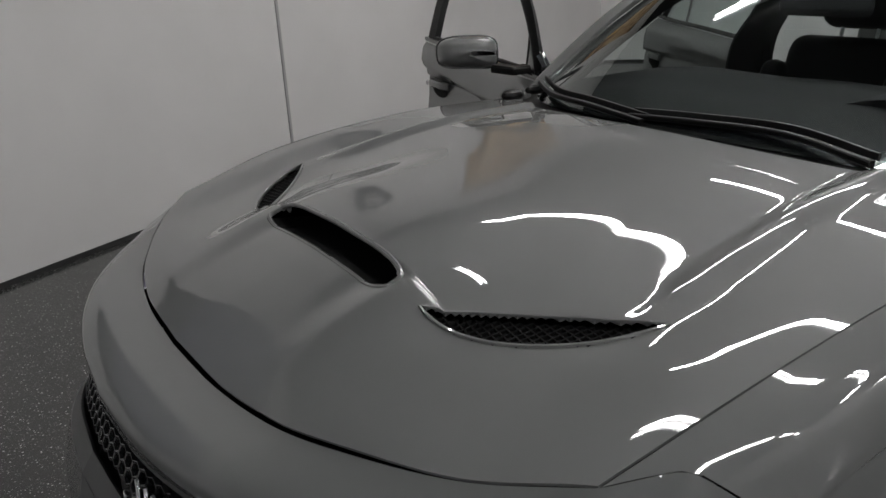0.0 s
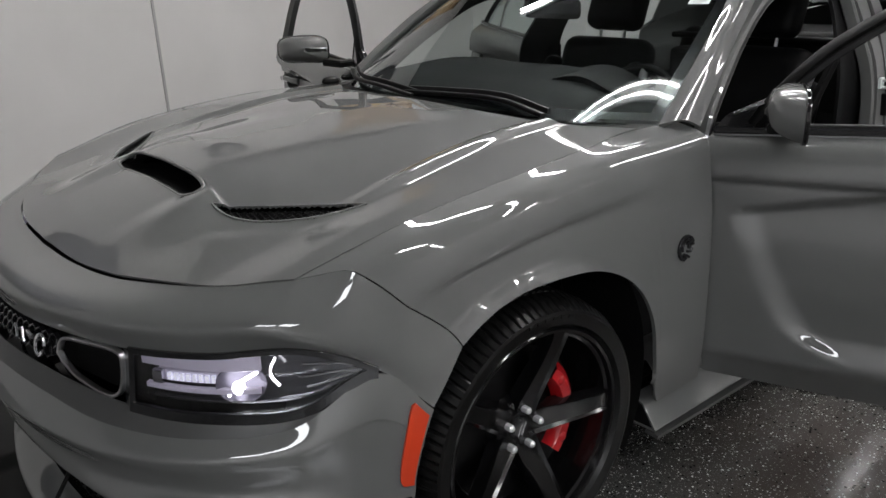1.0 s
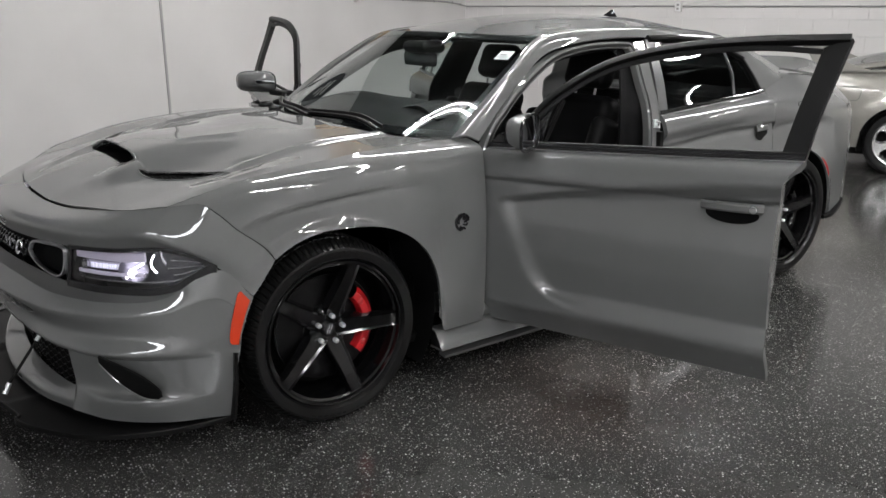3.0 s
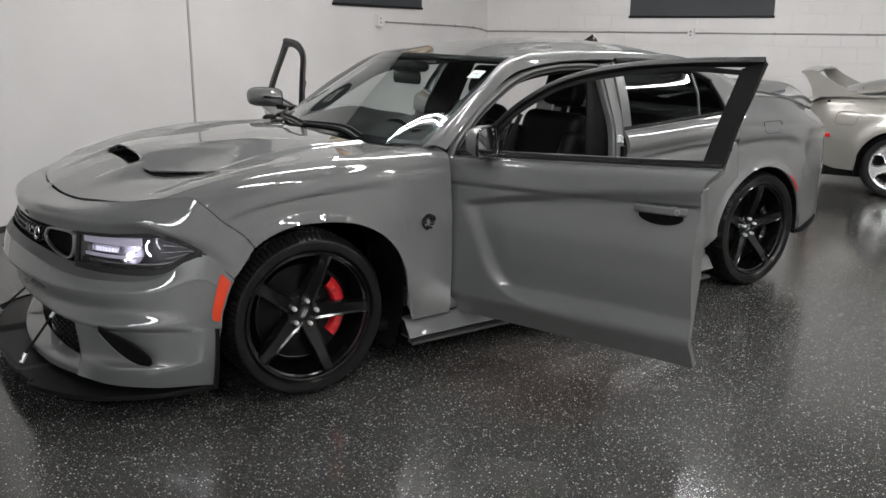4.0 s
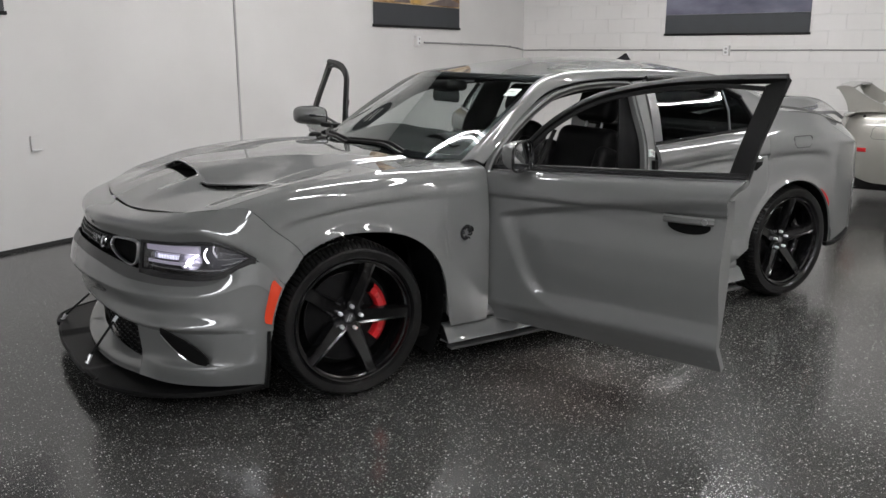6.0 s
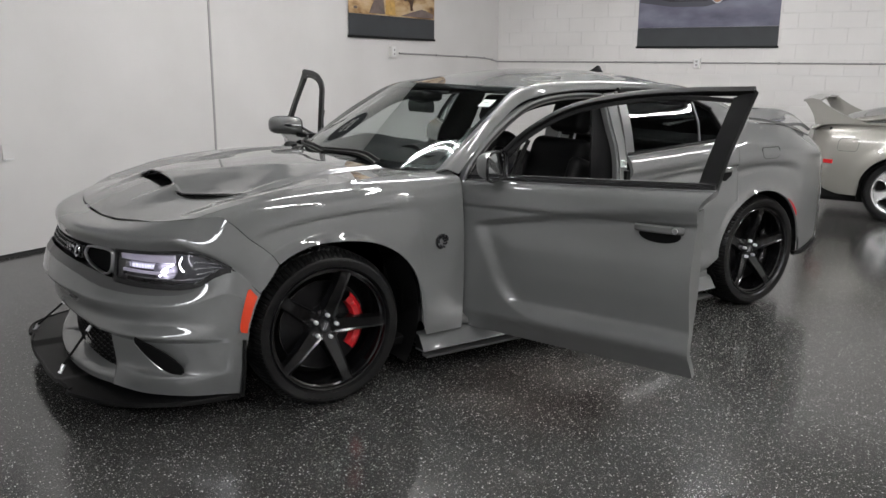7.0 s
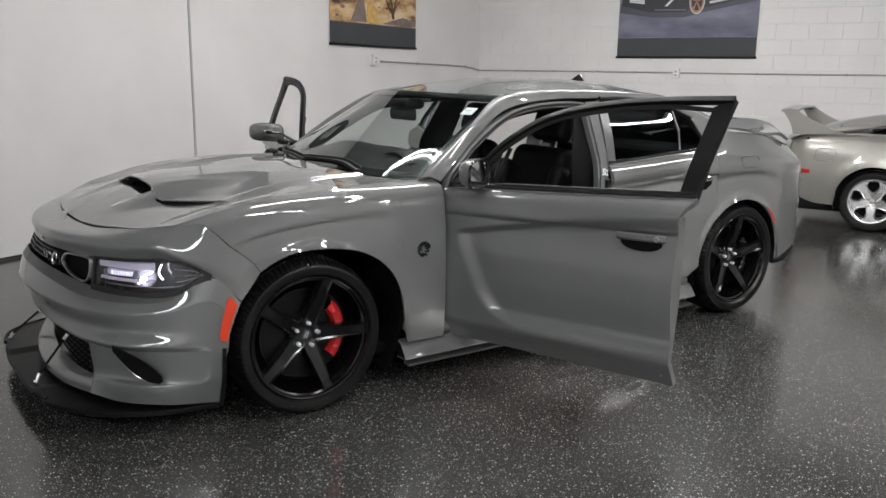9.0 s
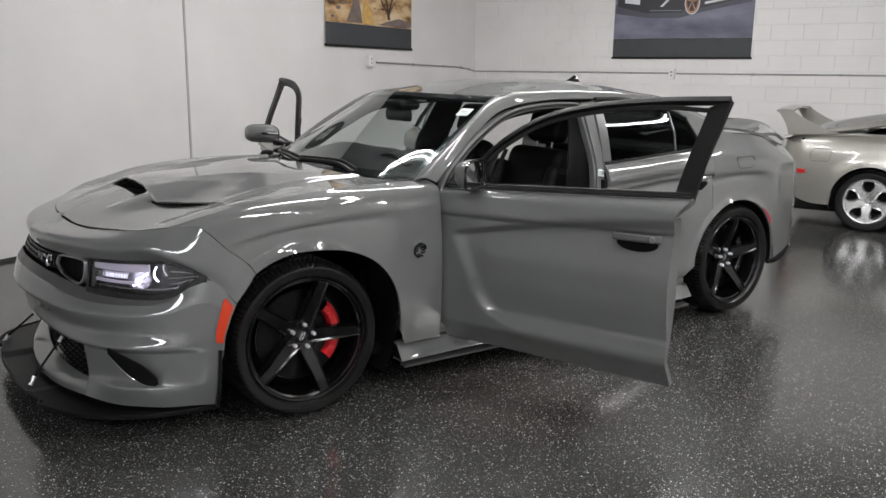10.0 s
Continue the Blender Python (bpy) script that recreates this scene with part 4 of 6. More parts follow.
NOSE_C = [both(BUMP_TOP), both(BUMP_1), both(BUMP_1B), both(BUMP_2), both(BUMP_2B), both(BUMP_3)]
BUMPER = sheet("front_bumper", skin(NOSE_C, 141, 44), PAINT, CAR, 0.008, label="grey painted front bumper")
sheet("nose_panel", nose_rows(), PAINT, BUMPER, 0.006)
for sg in (1, -1):
    cs = [[(x, sg * y, z) for x, y, z in c] for c in (BUMP_3[3:], BUMP_4, BUMP_4B, BUMP_5)]
    sheet("bumper_corner", skin(cs, 60, 30), PAINT, BUMPER, 0.008)
    inner = [[(x, sg * y, z) for x, y, z in c] for c in ([BUMP_3[3], BUMP_4[0], BUMP_5[0]], [(-0.80, 0.56, 0.40), (-0.80, 0.56, 0.28), (-0.80, 0.56, 0.17)])]
    sheet("opening_cheek", skin(inner, 12, 6), GREY_SATIN, BUMPER, 0.004, label="dark grey intake cheek")
    # slanting corner duct with a painted lower lip
    duct = [[(-0.815, 0.790, 0.420), (-0.760, 0.836, 0.386), (-0.700, 0.873, 0.342), (-0.655, 0.894, 0.290), (-0.652, 0.892, 0.262)],
            [(-0.813, 0.786, 0.398), (-0.783, 0.804, 0.352), (-0.745, 0.828, 0.304), (-0.698, 0.856, 0.264), (-0.655, 0.880, 0.252)]]
    duct = [[(x - 0.004, sg * (y + 0.010), z) for x, y, z in c] for c in duct]
    sheet("corner_duct", skin(duct, 24, 6), VOID, BUMPER, 0.01, label="black corner air duct")
    edge = fine([(x - 0.002, y + sg * 0.004, z - 0.002) for x, y, z in duct[1]], 24)
    part("duct_lip", sweep(edge, bar_profile(0.004, 0.004, 0.5)), PAINT, BUMPER, smooth=True)
    # lamp zone
    ZONE = [[(x, sg * y, z) for x, y, z in c] for c in (LAMP_TOP, LAMP_LOW)]
    low = [[(x, sg * y, z) for x, y, z in c[:7]] for c in (LAMP_LOW, BUMP_TOP)]
    sheet("lower_eyelid", skin(low, 60, 8), GREY_SATIN, BUMPER, 0.006, label="dark grey band under grille and lamp")
    back = [[across(ZONE, u, v) + Vector((0.05, -sg * 0.02, 0)) for u in spaced(0.0, 3.1, 30)] for v in spaced(-0.1, 1.1, 6)]
    sheet("grille_back", back, VOID, BUMPER, 0.004)
    # grille honeycomb
    bm = bmesh.new()
    cell = 0.030
    for r in range(4):
        for q in range(12):
            cy, cz = (q + 0.5 * (r % 2)) * cell, 0.1 + r * 0.27
            pts = []
            for k in range(6):
                a = math.pi / 6 + k * math.pi / 3
                y, v = cy + 0.017 * math.cos(a), cz + 0.17 * math.sin(a)
                if -0.02 <= v <= 1.05 and y >= -0.016:
                    pts.append(across(ZONE, max(0, y) / 0.19, v) + Vector((0.012, 0, 0)))
            if len(pts) == 6:
                merge(bm, sweep(pts, bar_profile(0.007, 0.012), closed=True, up=(1, 0, 0)))
    part("grille_mesh", bm, BLACK_GLOSS, BUMPER, "gloss black honeycomb grille")
    # air-catcher ring beside the lamp
    ring = fine([across(ZONE, u, v) + Vector((-0.004, 0, 0)) for u, v in
                 ((2.05, 0.45), (2.12, 0.12), (2.45, 0.04), (2.92, 0.06), (3.0, 0.3), (2.97, 0.75), (2.80, 0.92), (2.40, 0.82), (2.15, 0.62))], 40)
    part("air_catcher_ring", sweep(ring, bar_profile(0.008, 0.014, 0.5), closed=True, up=(1, 0, 0)), SATINMETAL, BUMPER, "satin silver ring round the air catcher", smooth=True)
    # headlight
    LAMP = sheet("headlight", [[across(ZONE, u, v) + Vector((0.055, -sg * 0.045, 0)) * (1 - step(5.2, 6.0, u)) + Vector((0.006, -sg * 0.006, 0)) for u in spaced(3.06, 6.0, 40)] for v in spaced(0, 1, 8)],
                 SMOKED, BUMPER, 0.01, label="lit headlight with a smoked housing")
    lens = sheet("lamp_lens", [[across(ZONE, u, v) for u in spaced(3.06, 6.0, 40)] for v in spaced(0.02, 0.98, 10)], LENS, LAMP, 0.003, label="clear lamp lens")
    lens.visible_shadow = False
    for v, w in ((0.0, 0.014), (1.0, 0.026)):
        path = [across(ZONE, u, v) + Vector((-0.002, sg * 0.002, 0)) for u in spaced(3.06, 6.0, 40)]
        part("lamp_gasket", sweep(path, bar_profile(0.010, w)), BLACK_GLOSS, LAMP, "gloss black lamp surround")
    part("lamp_gasket", sweep([across(ZONE, 3.05, v) for v in spaced(0, 1, 6)], bar_profile(0.03, 0.012), up=(1, 0, 0)), BLACK_GLOSS, LAMP)
    inn = Vector((0.022, -sg * 0.016, 0))
    bar = part("daytime_bar", sweep([across(ZONE, u, 0.47) + inn * 1.3 for u in spaced(3.32, 4.05, 16)], bar_profile(0.012, 0.026)), GLOWREF, LAMP, "daytime light bar")
    for u in spaced(3.46, 3.98, 8):
        part("led_block", sweep([across(ZONE, u, 0.47) + inn, across(ZONE, u + 0.045, 0.47) + inn], bar_profile(0.010, 0.017)), LEDBAR, bar, "lit white LED block")
    part("bar_lens", sweep([across(ZONE, u, 0.47) + inn * 0.8 for u in spaced(3.30, 3.42, 4)], bar_profile(0.014, 0.030)), REFLECTOR, LAMP)
    part("lamp_trough", sweep([across(ZONE, u, 0.66) + inn for u in spaced(3.2, 4.5, 12)], bar_profile(0.012, 0.012)), GLOWREF, LAMP)
    part("lamp_blade", sweep([across(ZONE, u, 0.17 + 0.05 * (u - 3.1)) + inn for u in spaced(3.14, 4.5, 16)], bar_profile(0.012, 0.034)), GLOWREF, LAMP)
    part("lamp_blade", sweep([across(ZONE, u, 0.82) + inn for u in spaced(3.2, 5.3, 20)], bar_profile(0.012, 0.006)), REFLECTOR, LAMP)
    for v, a, b in ((0.30, 4.95, 5.6), (0.50, 4.9, 5.75), (0.68, 5.0, 5.6)):
        part("lamp_fin", sweep([across(ZONE, u, v) + inn * (1 - step(5.2, 6, u)) for u in spaced(a, b, 8)], bar_profile(0.006, 0.004)), REFLECTOR, LAMP)
    dish = [[across(ZONE, 4.30 + 0.27 * r * math.cos(a), 0.54 + 0.30 * r * math.sin(a)) + inn * (1.9 - 1.1 * r * r) for a in spaced(0, 2 * math.pi, 25)] for r in spaced(0.08, 1.0, 7)]
    sheet("projector_bowl", dish, BOWL, LAMP, 0.002, label="frosted silver projector bowl")
    bm = bmesh.new()
    ball(bm, across(ZONE, 4.26, 0.62) + inn * 1.1, 0.014, 1.0, 1.0, 1.1, 16)
    part("projector", bm, LED, LAMP, "glaring white projector lamp", smooth=True)
    # glare of the lit projector, drawn as thin glowing bars
    bm = sweep(fine([across(ZONE, u, v) + inn for u, v in ((4.16, 0.74), (4.25, 0.56), (4.46, 0.38))], 10), bar_profile(0.007, 0.006))
    part("projector_flare", bm, LED, LAMP)
    bm = sweep(fine([across(ZONE, u, v) + inn * 0.9 for u, v in ((4.66, 0.18), (4.61, 0.32), (4.62, 0.46), (4.70, 0.60))], 12), bar_profile(0.006, 0.004))
    part("projector_flare", bm, LED, LAMP)
    # orange side marker
    C4 = [[(x, sg * y, z) for x, y, z in c] for c in (BUMP_TOP, BUMP_1, BUMP_2, BUMP_2B)]
    rows = []
    for v in spaced(0.25, 2.60, 16):
        e = 0.10 * max(0.0, math.sin(math.pi * (v - 0.25) / 2.35)) ** 0.4
        rows.append([across(C4, 6.66 - e + (0.28 + e) * k / 6, v) + Vector((-0.002, sg * 0.006, 0)) for k in range(7)])
    sheet("side_marker", rows, ORANGE, BUMPER, 0.008, label="orange side marker lens")
    # black spat in front of the wheel
    part("arch_spat", sweep([(-0.402, sg * 0.957, 0.385), (-0.408, sg * 0.958, 0.26), (-0.416, sg * 0.935, 0.125)], bar_profile(0.014, 0.03, 0.3), up=(0, 1, 0)), BLACK_SATIN, BUMPER, "black rubber arch spat")

# grille badge: plain bright bars standing in for the emblem, and a round crest
bm = bmesh.new()
Z0 = [[(x, -y, z) for x, y, z in c] for c in (LAMP_TOP, LAMP_LOW)]
for k, (a, b) in enumerate((((1.05, 0.30), (1.18, 0.62)), ((1.22, 0.30), (1.34, 0.66)), ((1.36, 0.34), (1.50, 0.40)))):
    merge(bm, sweep([across(Z0, a[0], a[1]) + Vector((-0.006, 0, 0)), across(Z0, b[0], b[1]) + Vector((-0.006, 0, 0))], bar_profile(0.012, 0.006), up=(1, 0, 0)))
crest = [across(Z0, 1.68 + 0.09 * math.cos(a), 0.50 + 0.26 * math.sin(a)) + Vector((-0.006, 0, 0)) for a in spaced(0.6, 6.2, 14)]
merge(bm, sweep(crest, bar_profile(0.008, 0.006), up=(1, 0, 0)))
part("grille_badge", bm, BADGE_L, BUMPER, "bright metal grille emblem")

# lower mouth, lip, splitter and struts
back = [[Vector((-0.84 + 0.04 * (abs(y) / 0.6) ** 2, y, z)) for y in spaced(-0.60, 0.60, 20)] for z in spaced(0.14, 0.46, 8)]
sheet("lower_grille_back", back, VOID, BUMPER, 0.004)
bm = bmesh.new()
for r in range(8):
    z = 0.20 + r * 0.028
    merge(bm, sweep([(-0.875 + 0.05 * (abs(y) / 0.6) ** 2, y, z + 0.010 * (k % 2)) for k, y in enumerate(spaced(-0.56, 0.56, 42))], bar_profile(0.008, 0.005)))
part("lower_grille", bm, BLACK_SATIN, BUMPER, "black lower grille mesh")
LIP = [both([(-0.985, 0, 0.140), (-0.972, 0.20, 0.141), (-0.935, 0.40, 0.145), (-0.872, 0.60, 0.158)]),
       both([(-0.978, 0, 0.178), (-0.965, 0.20, 0.178), (-0.928, 0.40, 0.182), (-0.868, 0.60, 0.195)]),
       both([(-0.900, 0, 0.200), (-0.890, 0.20, 0.200), (-0.865, 0.40, 0.205), (-0.835, 0.59, 0.222)])]
sheet("bumper_lip", skin(LIP, 60, 12), PAINT, BUMPER, 0.005, core=(0, 0, -0.5))
SPLIT = [(-1.092, 0, 0), (-1.085, 0.18, 0), (-1.055, 0.36, 0), (-1.035, 0.455, 0), (-1.050, 0.50, 0), (-0.960, 0.66, 0), (-0.840, 0.785, 0), (-0.640, 0.885, 0), (-0.415, 0.918, 0)]
SPLIT_IN = [(-0.86, 0, 0), (-0.86, 0.18, 0), (-0.84, 0.36, 0), (-0.82, 0.45, 0), (-0.80, 0.50, 0), (-0.76, 0.58, 0), (-0.70, 0.66, 0), (-0.55, 0.78, 0), (-0.40, 0.82, 0)]
FAR_SPLIT = [(-1.104, 0.18, 0), (-1.098, 0.36, 0), (-1.078, 0.455, 0), (-1.092, 0.50, 0), (-1.045, 0.66, 0), (-0.900, 0.785, 0), (-0.660, 0.885, 0), (-0.415, 0.918, 0)]
out, inn2 = both(SPLIT)[:9] + FAR_SPLIT, both(SPLIT_IN)
rows = [[Vector((p[0], p[1], 0.112 + 0.012 * (abs(p[1]) > 0.3))) for p in fine(c, 90)] for c in (out, inn2)]
mid = [[a.lerp(b, t) for a, b in zip(*rows)] for t in spaced(0, 1, 6)]
SPLITTER = sheet("front_splitter", mid, BLACK_SATIN, CAR, 0.014, core=(-0.8, 0, -1), label="black front splitter plate")
edge = [p + Vector((0, 0, -0.005)) for p in rows[0]]
part("splitter_edge", sweep(edge, bar_profile(0.012, 0.020, 0.4)), BLACK_SATIN, SPLITTER, smooth=True)
for a, b in ((Vector((-0.885, -0.155, 0.305)), Vector((-1.047, -0.215, 0.128))), (Vector((-0.900, 0.450, 0.290)), Vector((-1.068, 0.540, 0.128)))):
    strut = part("splitter_strut", rod(a, b, 0.006), BLACK_SATIN, SPLITTER, "thin black strut with metal ends")
    part("strut_end", rod(b - (b - a).normalized() * 0.035, b + Vector((0, 0, -0.012)), 0.010), NUT, strut)
    part("strut_end", rod(a, a + (b - a).normalized() * 0.03, 0.009), NUT, strut)

# side skirts
SKIRT = [[(x, y, z + 0.010 * (x - 0.47)) for x in spaced(0.508, 2.66, 6)]
         for y, z in ((-0.85, 0.232), (-0.893, 0.228), (-0.911, 0.206), (-0.929, 0.180), (-0.944, 0.156), (-0.940, 0.150), (-0.86, 0.146))]
mirrored("side_skirt", skin(SKIRT, 40, 16), PAINT, 0.006, "grey side skirt")
# front end of each skirt: the arch's shadow is put into its black colour
for sg in (-1, 1):
    bm = bmesh.new()
    ring = [Vector((p.x + 0.004, -sg * p.y, p.z)) for p in [r[0] for r in skin(SKIRT, 40, 16)]]
    bm.faces.new([bm.verts.new(p) for p in ring])
    part("skirt_end", bm, BLACK_SATIN, CAR, "skirt end, coloured black as arch shade")
BLADE = [[(x, -0.90, 0.132) for x in (0.525, 1.2, 1.9, 2.64)], [(x, -0.946, 0.128) for x in (0.525, 1.2, 1.9, 2.64)]]
mirrored("skirt_blade", skin(BLADE, 20, 4), GREY_SATIN, 0.012, "dark grey skirt blade", core=(1.5, 0, -1))

# body in white behind the panels: sill, floor pan, bulkheads
bm = block(-0.72, 0.50, -0.60, 0.60, 0.20, 0.80, 0.03)
part("engine_bay", bm, VOID, CAR, "dark engine bay under the hood")
bm = block(0.42, 3.4, -0.80, 0.80, 0.155, 0.20, 0.01)
part("floor_pan", bm, VOID, CAR, "black floor pan")
bm = block(2.62, 3.85, -0.60, 0.60, 0.2, 0.98, 0.03)
part("boot_box", bm, VOID, CAR)
SILL = [[(x, -0.90, 0.245) for x in (0.56, 1.2, 1.9, 2.62)], [(x, -0.905, 0.285) for x in (0.56, 1.2, 1.9, 2.62)],
        [(x, -0.86, 0.345) for x in (0.56, 1.2, 1.9, 2.62)], [(x, -0.76, 0.345) for x in (0.56, 1.2, 1.9, 2.62)], [(x, -0.75, 0.22) for x in (0.56, 1.2, 1.9, 2.62)]]
mirrored("sill", skin(SILL, 24, 16), PAINT, 0.004, "grey inner door sill")

# roof, rails, pillars
mid_rail = [tuple((Vector(a) + Vector(b)) / 2 + Vector((-0.014 if i < 3 else 0, 0.016 if i < 4 else 0.012, 0.021 if i < 4 else 0.016))) for i, (a, b) in enumerate(zip(RAIL_IN, RAIL_OUT))]
mid_rail[-2:] = [(2.845, 0.722, 1.288), (3.02, 0.806, 1.150)]
mirrored("roof_rail", skin([[(x, -y, z) for x, y, z in c] for c in (RAIL_IN, mid_rail, RAIL_OUT)], 90, 14), PAINT, 0.01, "grey screen pillar and roof rail", core=(1.8, 0, 0.7))
ROOF = [[(1.29, -0.643, 1.424), (1.70, -0.598, 1.452), (2.20, -0.590, 1.452), (2.62, -0.600, 1.417)],
        [(1.135, -0.35, 1.430), (1.70, -0.34, 1.498), (2.20, -0.34, 1.496), (2.68, -0.34, 1.432)],
        [(1.102, 0, 1.434), (1.70, 0, 1.512), (2.20, 0, 1.509), (2.72, 0, 1.438)]]
ROOF = ROOF + [[(x, -y, z) for x, y, z in c] for c in (ROOF[1], ROOF[0])]
sheet("roof", skin(ROOF, 60, 50), PAINT, CAR, 0.006, label="grey painted roof")
part("headliner", block(1.20, 2.60, -0.60, 0.60, 1.385, 1.395, 0.004), HEADLINER, CAR, "dark headliner")
WS = [both([(0.462, 0, 1.036), (0.473, 0.30, 1.034), (0.530, 0.58, 1.028), (0.668, 0.786, 1.022)]),
      both([(0.800, 0, 1.260), (0.811, 0.28, 1.256), (0.865, 0.53, 1.243), (0.985, 0.722, 1.236)]),
      both([(1.097, 0, 1.431), (1.108, 0.24, 1.430), (1.163, 0.48, 1.425), (1.288, 0.640, 1.419)])]
SCREEN = sheet("windscreen", skin(WS, 60, 40, v0=0.0), GLASS, CAR, 0.005, core=(1.5, 0, 0.8), label="clear windscreen with a dark border")
SCREEN.visible_shadow = False
for v0, v1 in ((0.0, 0.13), (1.91, 2.0)):
    sheet("screen_border", [[p + Vector((0.006, 0, -0.006)) for p in row] for row in skin(WS, 60, 5, v0=v0, v1=v1)], BLACK_GLOSS, SCREEN, 0.002, label="black printed screen border")
for u0, u1 in ((0, 0.17), (5.83, 6)):
    sheet("screen_border", [[p + Vector((0.006, 0, -0.006)) for p in row] for row in skin(WS, 6, 40, u0=u0, u1=u1)], BLACK_GLOSS, SCREEN, 0.002)
st = [[across(WS, u, v) + Vector((-0.002, 0, 0.003)) for u in spaced(0.22, 0.52, 4)] for v in spaced(1.44, 1.63, 4)]
sheet("screen_sticker", st, STICKER, SCREEN, 0.001, label="small pale paper sticker")
part("sticker_print", sweep([across(WS, 0.30, 1.54) + Vector((-0.005, 0, 0.006)), across(WS, 0.44, 1.54) + Vector((-0.005, 0, 0.006))], bar_profile(0.03, 0.001)), GREY_SATIN, SCREEN)
# cowl and wipers
COWL = [both([(0.392, 0, 1.030), (0.402, 0.30, 1.028), (0.440, 0.5, 1.022), (0.575, 0.765, 1.000)]),
        both([(0.430, 0, 1.012), (0.450, 0.30, 1.010), (0.500, 0.55, 1.004), (0.625, 0.785, 1.004)]),
        both([(0.475, 0, 1.040), (0.493, 0.30, 1.038), (0.555, 0.58, 1.032), (0.690, 0.795, 1.028)])]
COWLP = sheet("cowl", skin(COWL, 60, 10), BLACK_SATIN, CAR, 0.005, label="black plastic screen cowl")
for pts in (((0.475, -0.52, 1.045), (0.500, -0.30, 1.068), (0.492, -0.05, 1.062), (0.478, 0.16, 1.052)), ((0.462, 0.10, 1.046), (0.478, 0.32, 1.062), (0.520, 0.52, 1.062), (0.60, 0.68, 1.075))):
    part("wiper", sweep(fine(pts, 16), bar_profile(0.018, 0.014, 0.4)), BLACK_SATIN, COWLP, "black wiper arm and blade", smooth=True)
    part("wiper_blade", sweep(fine([(x + 0.025, y, z + 0.010) for x, y, z in pts], 16), bar_profile(0.008, 0.016)), SEAL, COWLP)
bm = bmesh.new()
ball(bm, (0.53, 0.74, 1.035), 0.028, 1.6, 1, 0.7)
ball(bm, (0.60, 0.70, 1.05), 0.022, 2.2, 1, 0.8)
part("wiper_pivot", bm, BLACK_SATIN, COWLP)

# rear glass, deck, spoiler, tail
RG = [both([(2.722, 0, 1.436), (2.70, 0.30, 1.430), (2.63, 0.60, 1.414)]), both([(3.08, 0, 1.334), (3.06, 0.32, 1.330), (2.94, 0.630, 1.322)]),
      both([(3.44, 0, 1.182), (3.40, 0.34, 1.185), (3.24, 0.664, 1.194)])]
rg = sheet("rear_window", skin(RG, 40, 30), GLASS_TINT, CAR, 0.005, label="dark tinted rear window")
rg.visible_shadow = False
DECK = [both([(3.43, 0, 1.178), (3.39, 0.34, 1.180), (3.22, 0.672, 1.188)]), both([(3.75, 0, 1.150), (3.72, 0.36, 1.148), (3.55, 0.715, 1.142)]),
        both([(4.02, 0, 1.140), (3.99, 0.36, 1.130), (3.86, 0.690, 1.072)])]
sheet("boot_lid", skin(DECK, 50, 30), PAINT, CAR, 0.006, label="grey boot lid")
SP = [both([(3.86, 0, 1.165), (3.82, 0.36, 1.160), (3.58, 0.690, 1.160)]), both([(3.97, 0, 1.205), (3.94, 0.36, 1.198), (3.74, 0.705, 1.158)]), both([(4.07, 0, 1.225), (4.03, 0.37, 1.215), (3.86, 0.70, 1.112)])]
sheet("rear_spoiler", skin(SP, 50, 12), PAINT, CAR, 0.022, core=(3.8, 0, 0), label="grey raised boot spoiler")
TAILF = [both([(4.05, 0, 1.13), (4.02, 0.40, 1.12), (3.94, 0.645, 1.055)]), both([(4.10, 0, 0.80), (4.07, 0.42, 0.80), (3.96, 0.755, 0.80)]), both([(4.06, 0, 0.36), (4.02, 0.42, 0.36), (3.93, 0.735, 0.36)])]
sheet("tail_panel", skin(TAILF, 40, 20), PAINT, CAR, 0.006, label="grey tail panel", core=(3, 0, 0.7))
bm = bmesh.new()
prof = []
for k in range(9):
    t = k / 8
    w = 0.026 * (1 - t) + 0.004
    x0, x1 = 2.34 + 0.11 * t ** 0.7, 2.49 - 0.02 * t
    z = 1.494 + 0.046 * t
    prof.append([bm.verts.new(p) for p in ((x0, 0, z), ((x0 + x1) / 2, -w, z), (x1, -w * 0.6, z), (x1, w * 0.6, z), ((x0 + x1) / 2, w, z))])
for k in range(8):
    for j in range(5):
        bm.faces.new((prof[k][j], prof[k][(j + 1) % 5], prof[k + 1][(j + 1) % 5], prof[k + 1][j]))
bm.faces.new(prof[-1])
part("roof_aerial", bm, BLACK_GLOSS, CAR, "dark shark-fin roof aerial", smooth=True)

# rear quarters and the closed rear door
QX = [3.055 - 0.404 * math.cos(t) for t in spaced(0.874, math.pi - 0.1, 40)] + spaced(3.4605, 3.97, 22)
QROWS = flank(QX, [BELT, CREASE, UNDER], quarter_foot, 30)
mirrored("rear_quarter", QROWS, PAINT, 0.012, "grey rear quarter with a fuel flap")
# shoulder between roof pillar, boot lid and quarter
SHOULDER = [[(x, -BELT[0](x), BELT[1](x) - 0.001) for x in (2.97, 3.12, 3.26, 3.55, 3.86)],
            [(2.975, -0.806, 1.152), (3.11, -0.742, 1.186), (3.22, -0.676, 1.194), (3.55, -0.700, 1.146), (3.86, -0.676, 1.076)]]
mirrored("rear_shoulder", skin(SHOULDER, 40, 6), PAINT, 0.006, "grey shoulder below the rear roof pillar", core=(3.2, 0, 0.7))
loop = [(3.05, 0.968), (3.17, 0.968), (3.19, 0.985), (3.20, 1.025), (3.19, 1.038), (3.03, 1.038), (3.02, 1.025), (3.03, 0.985)]


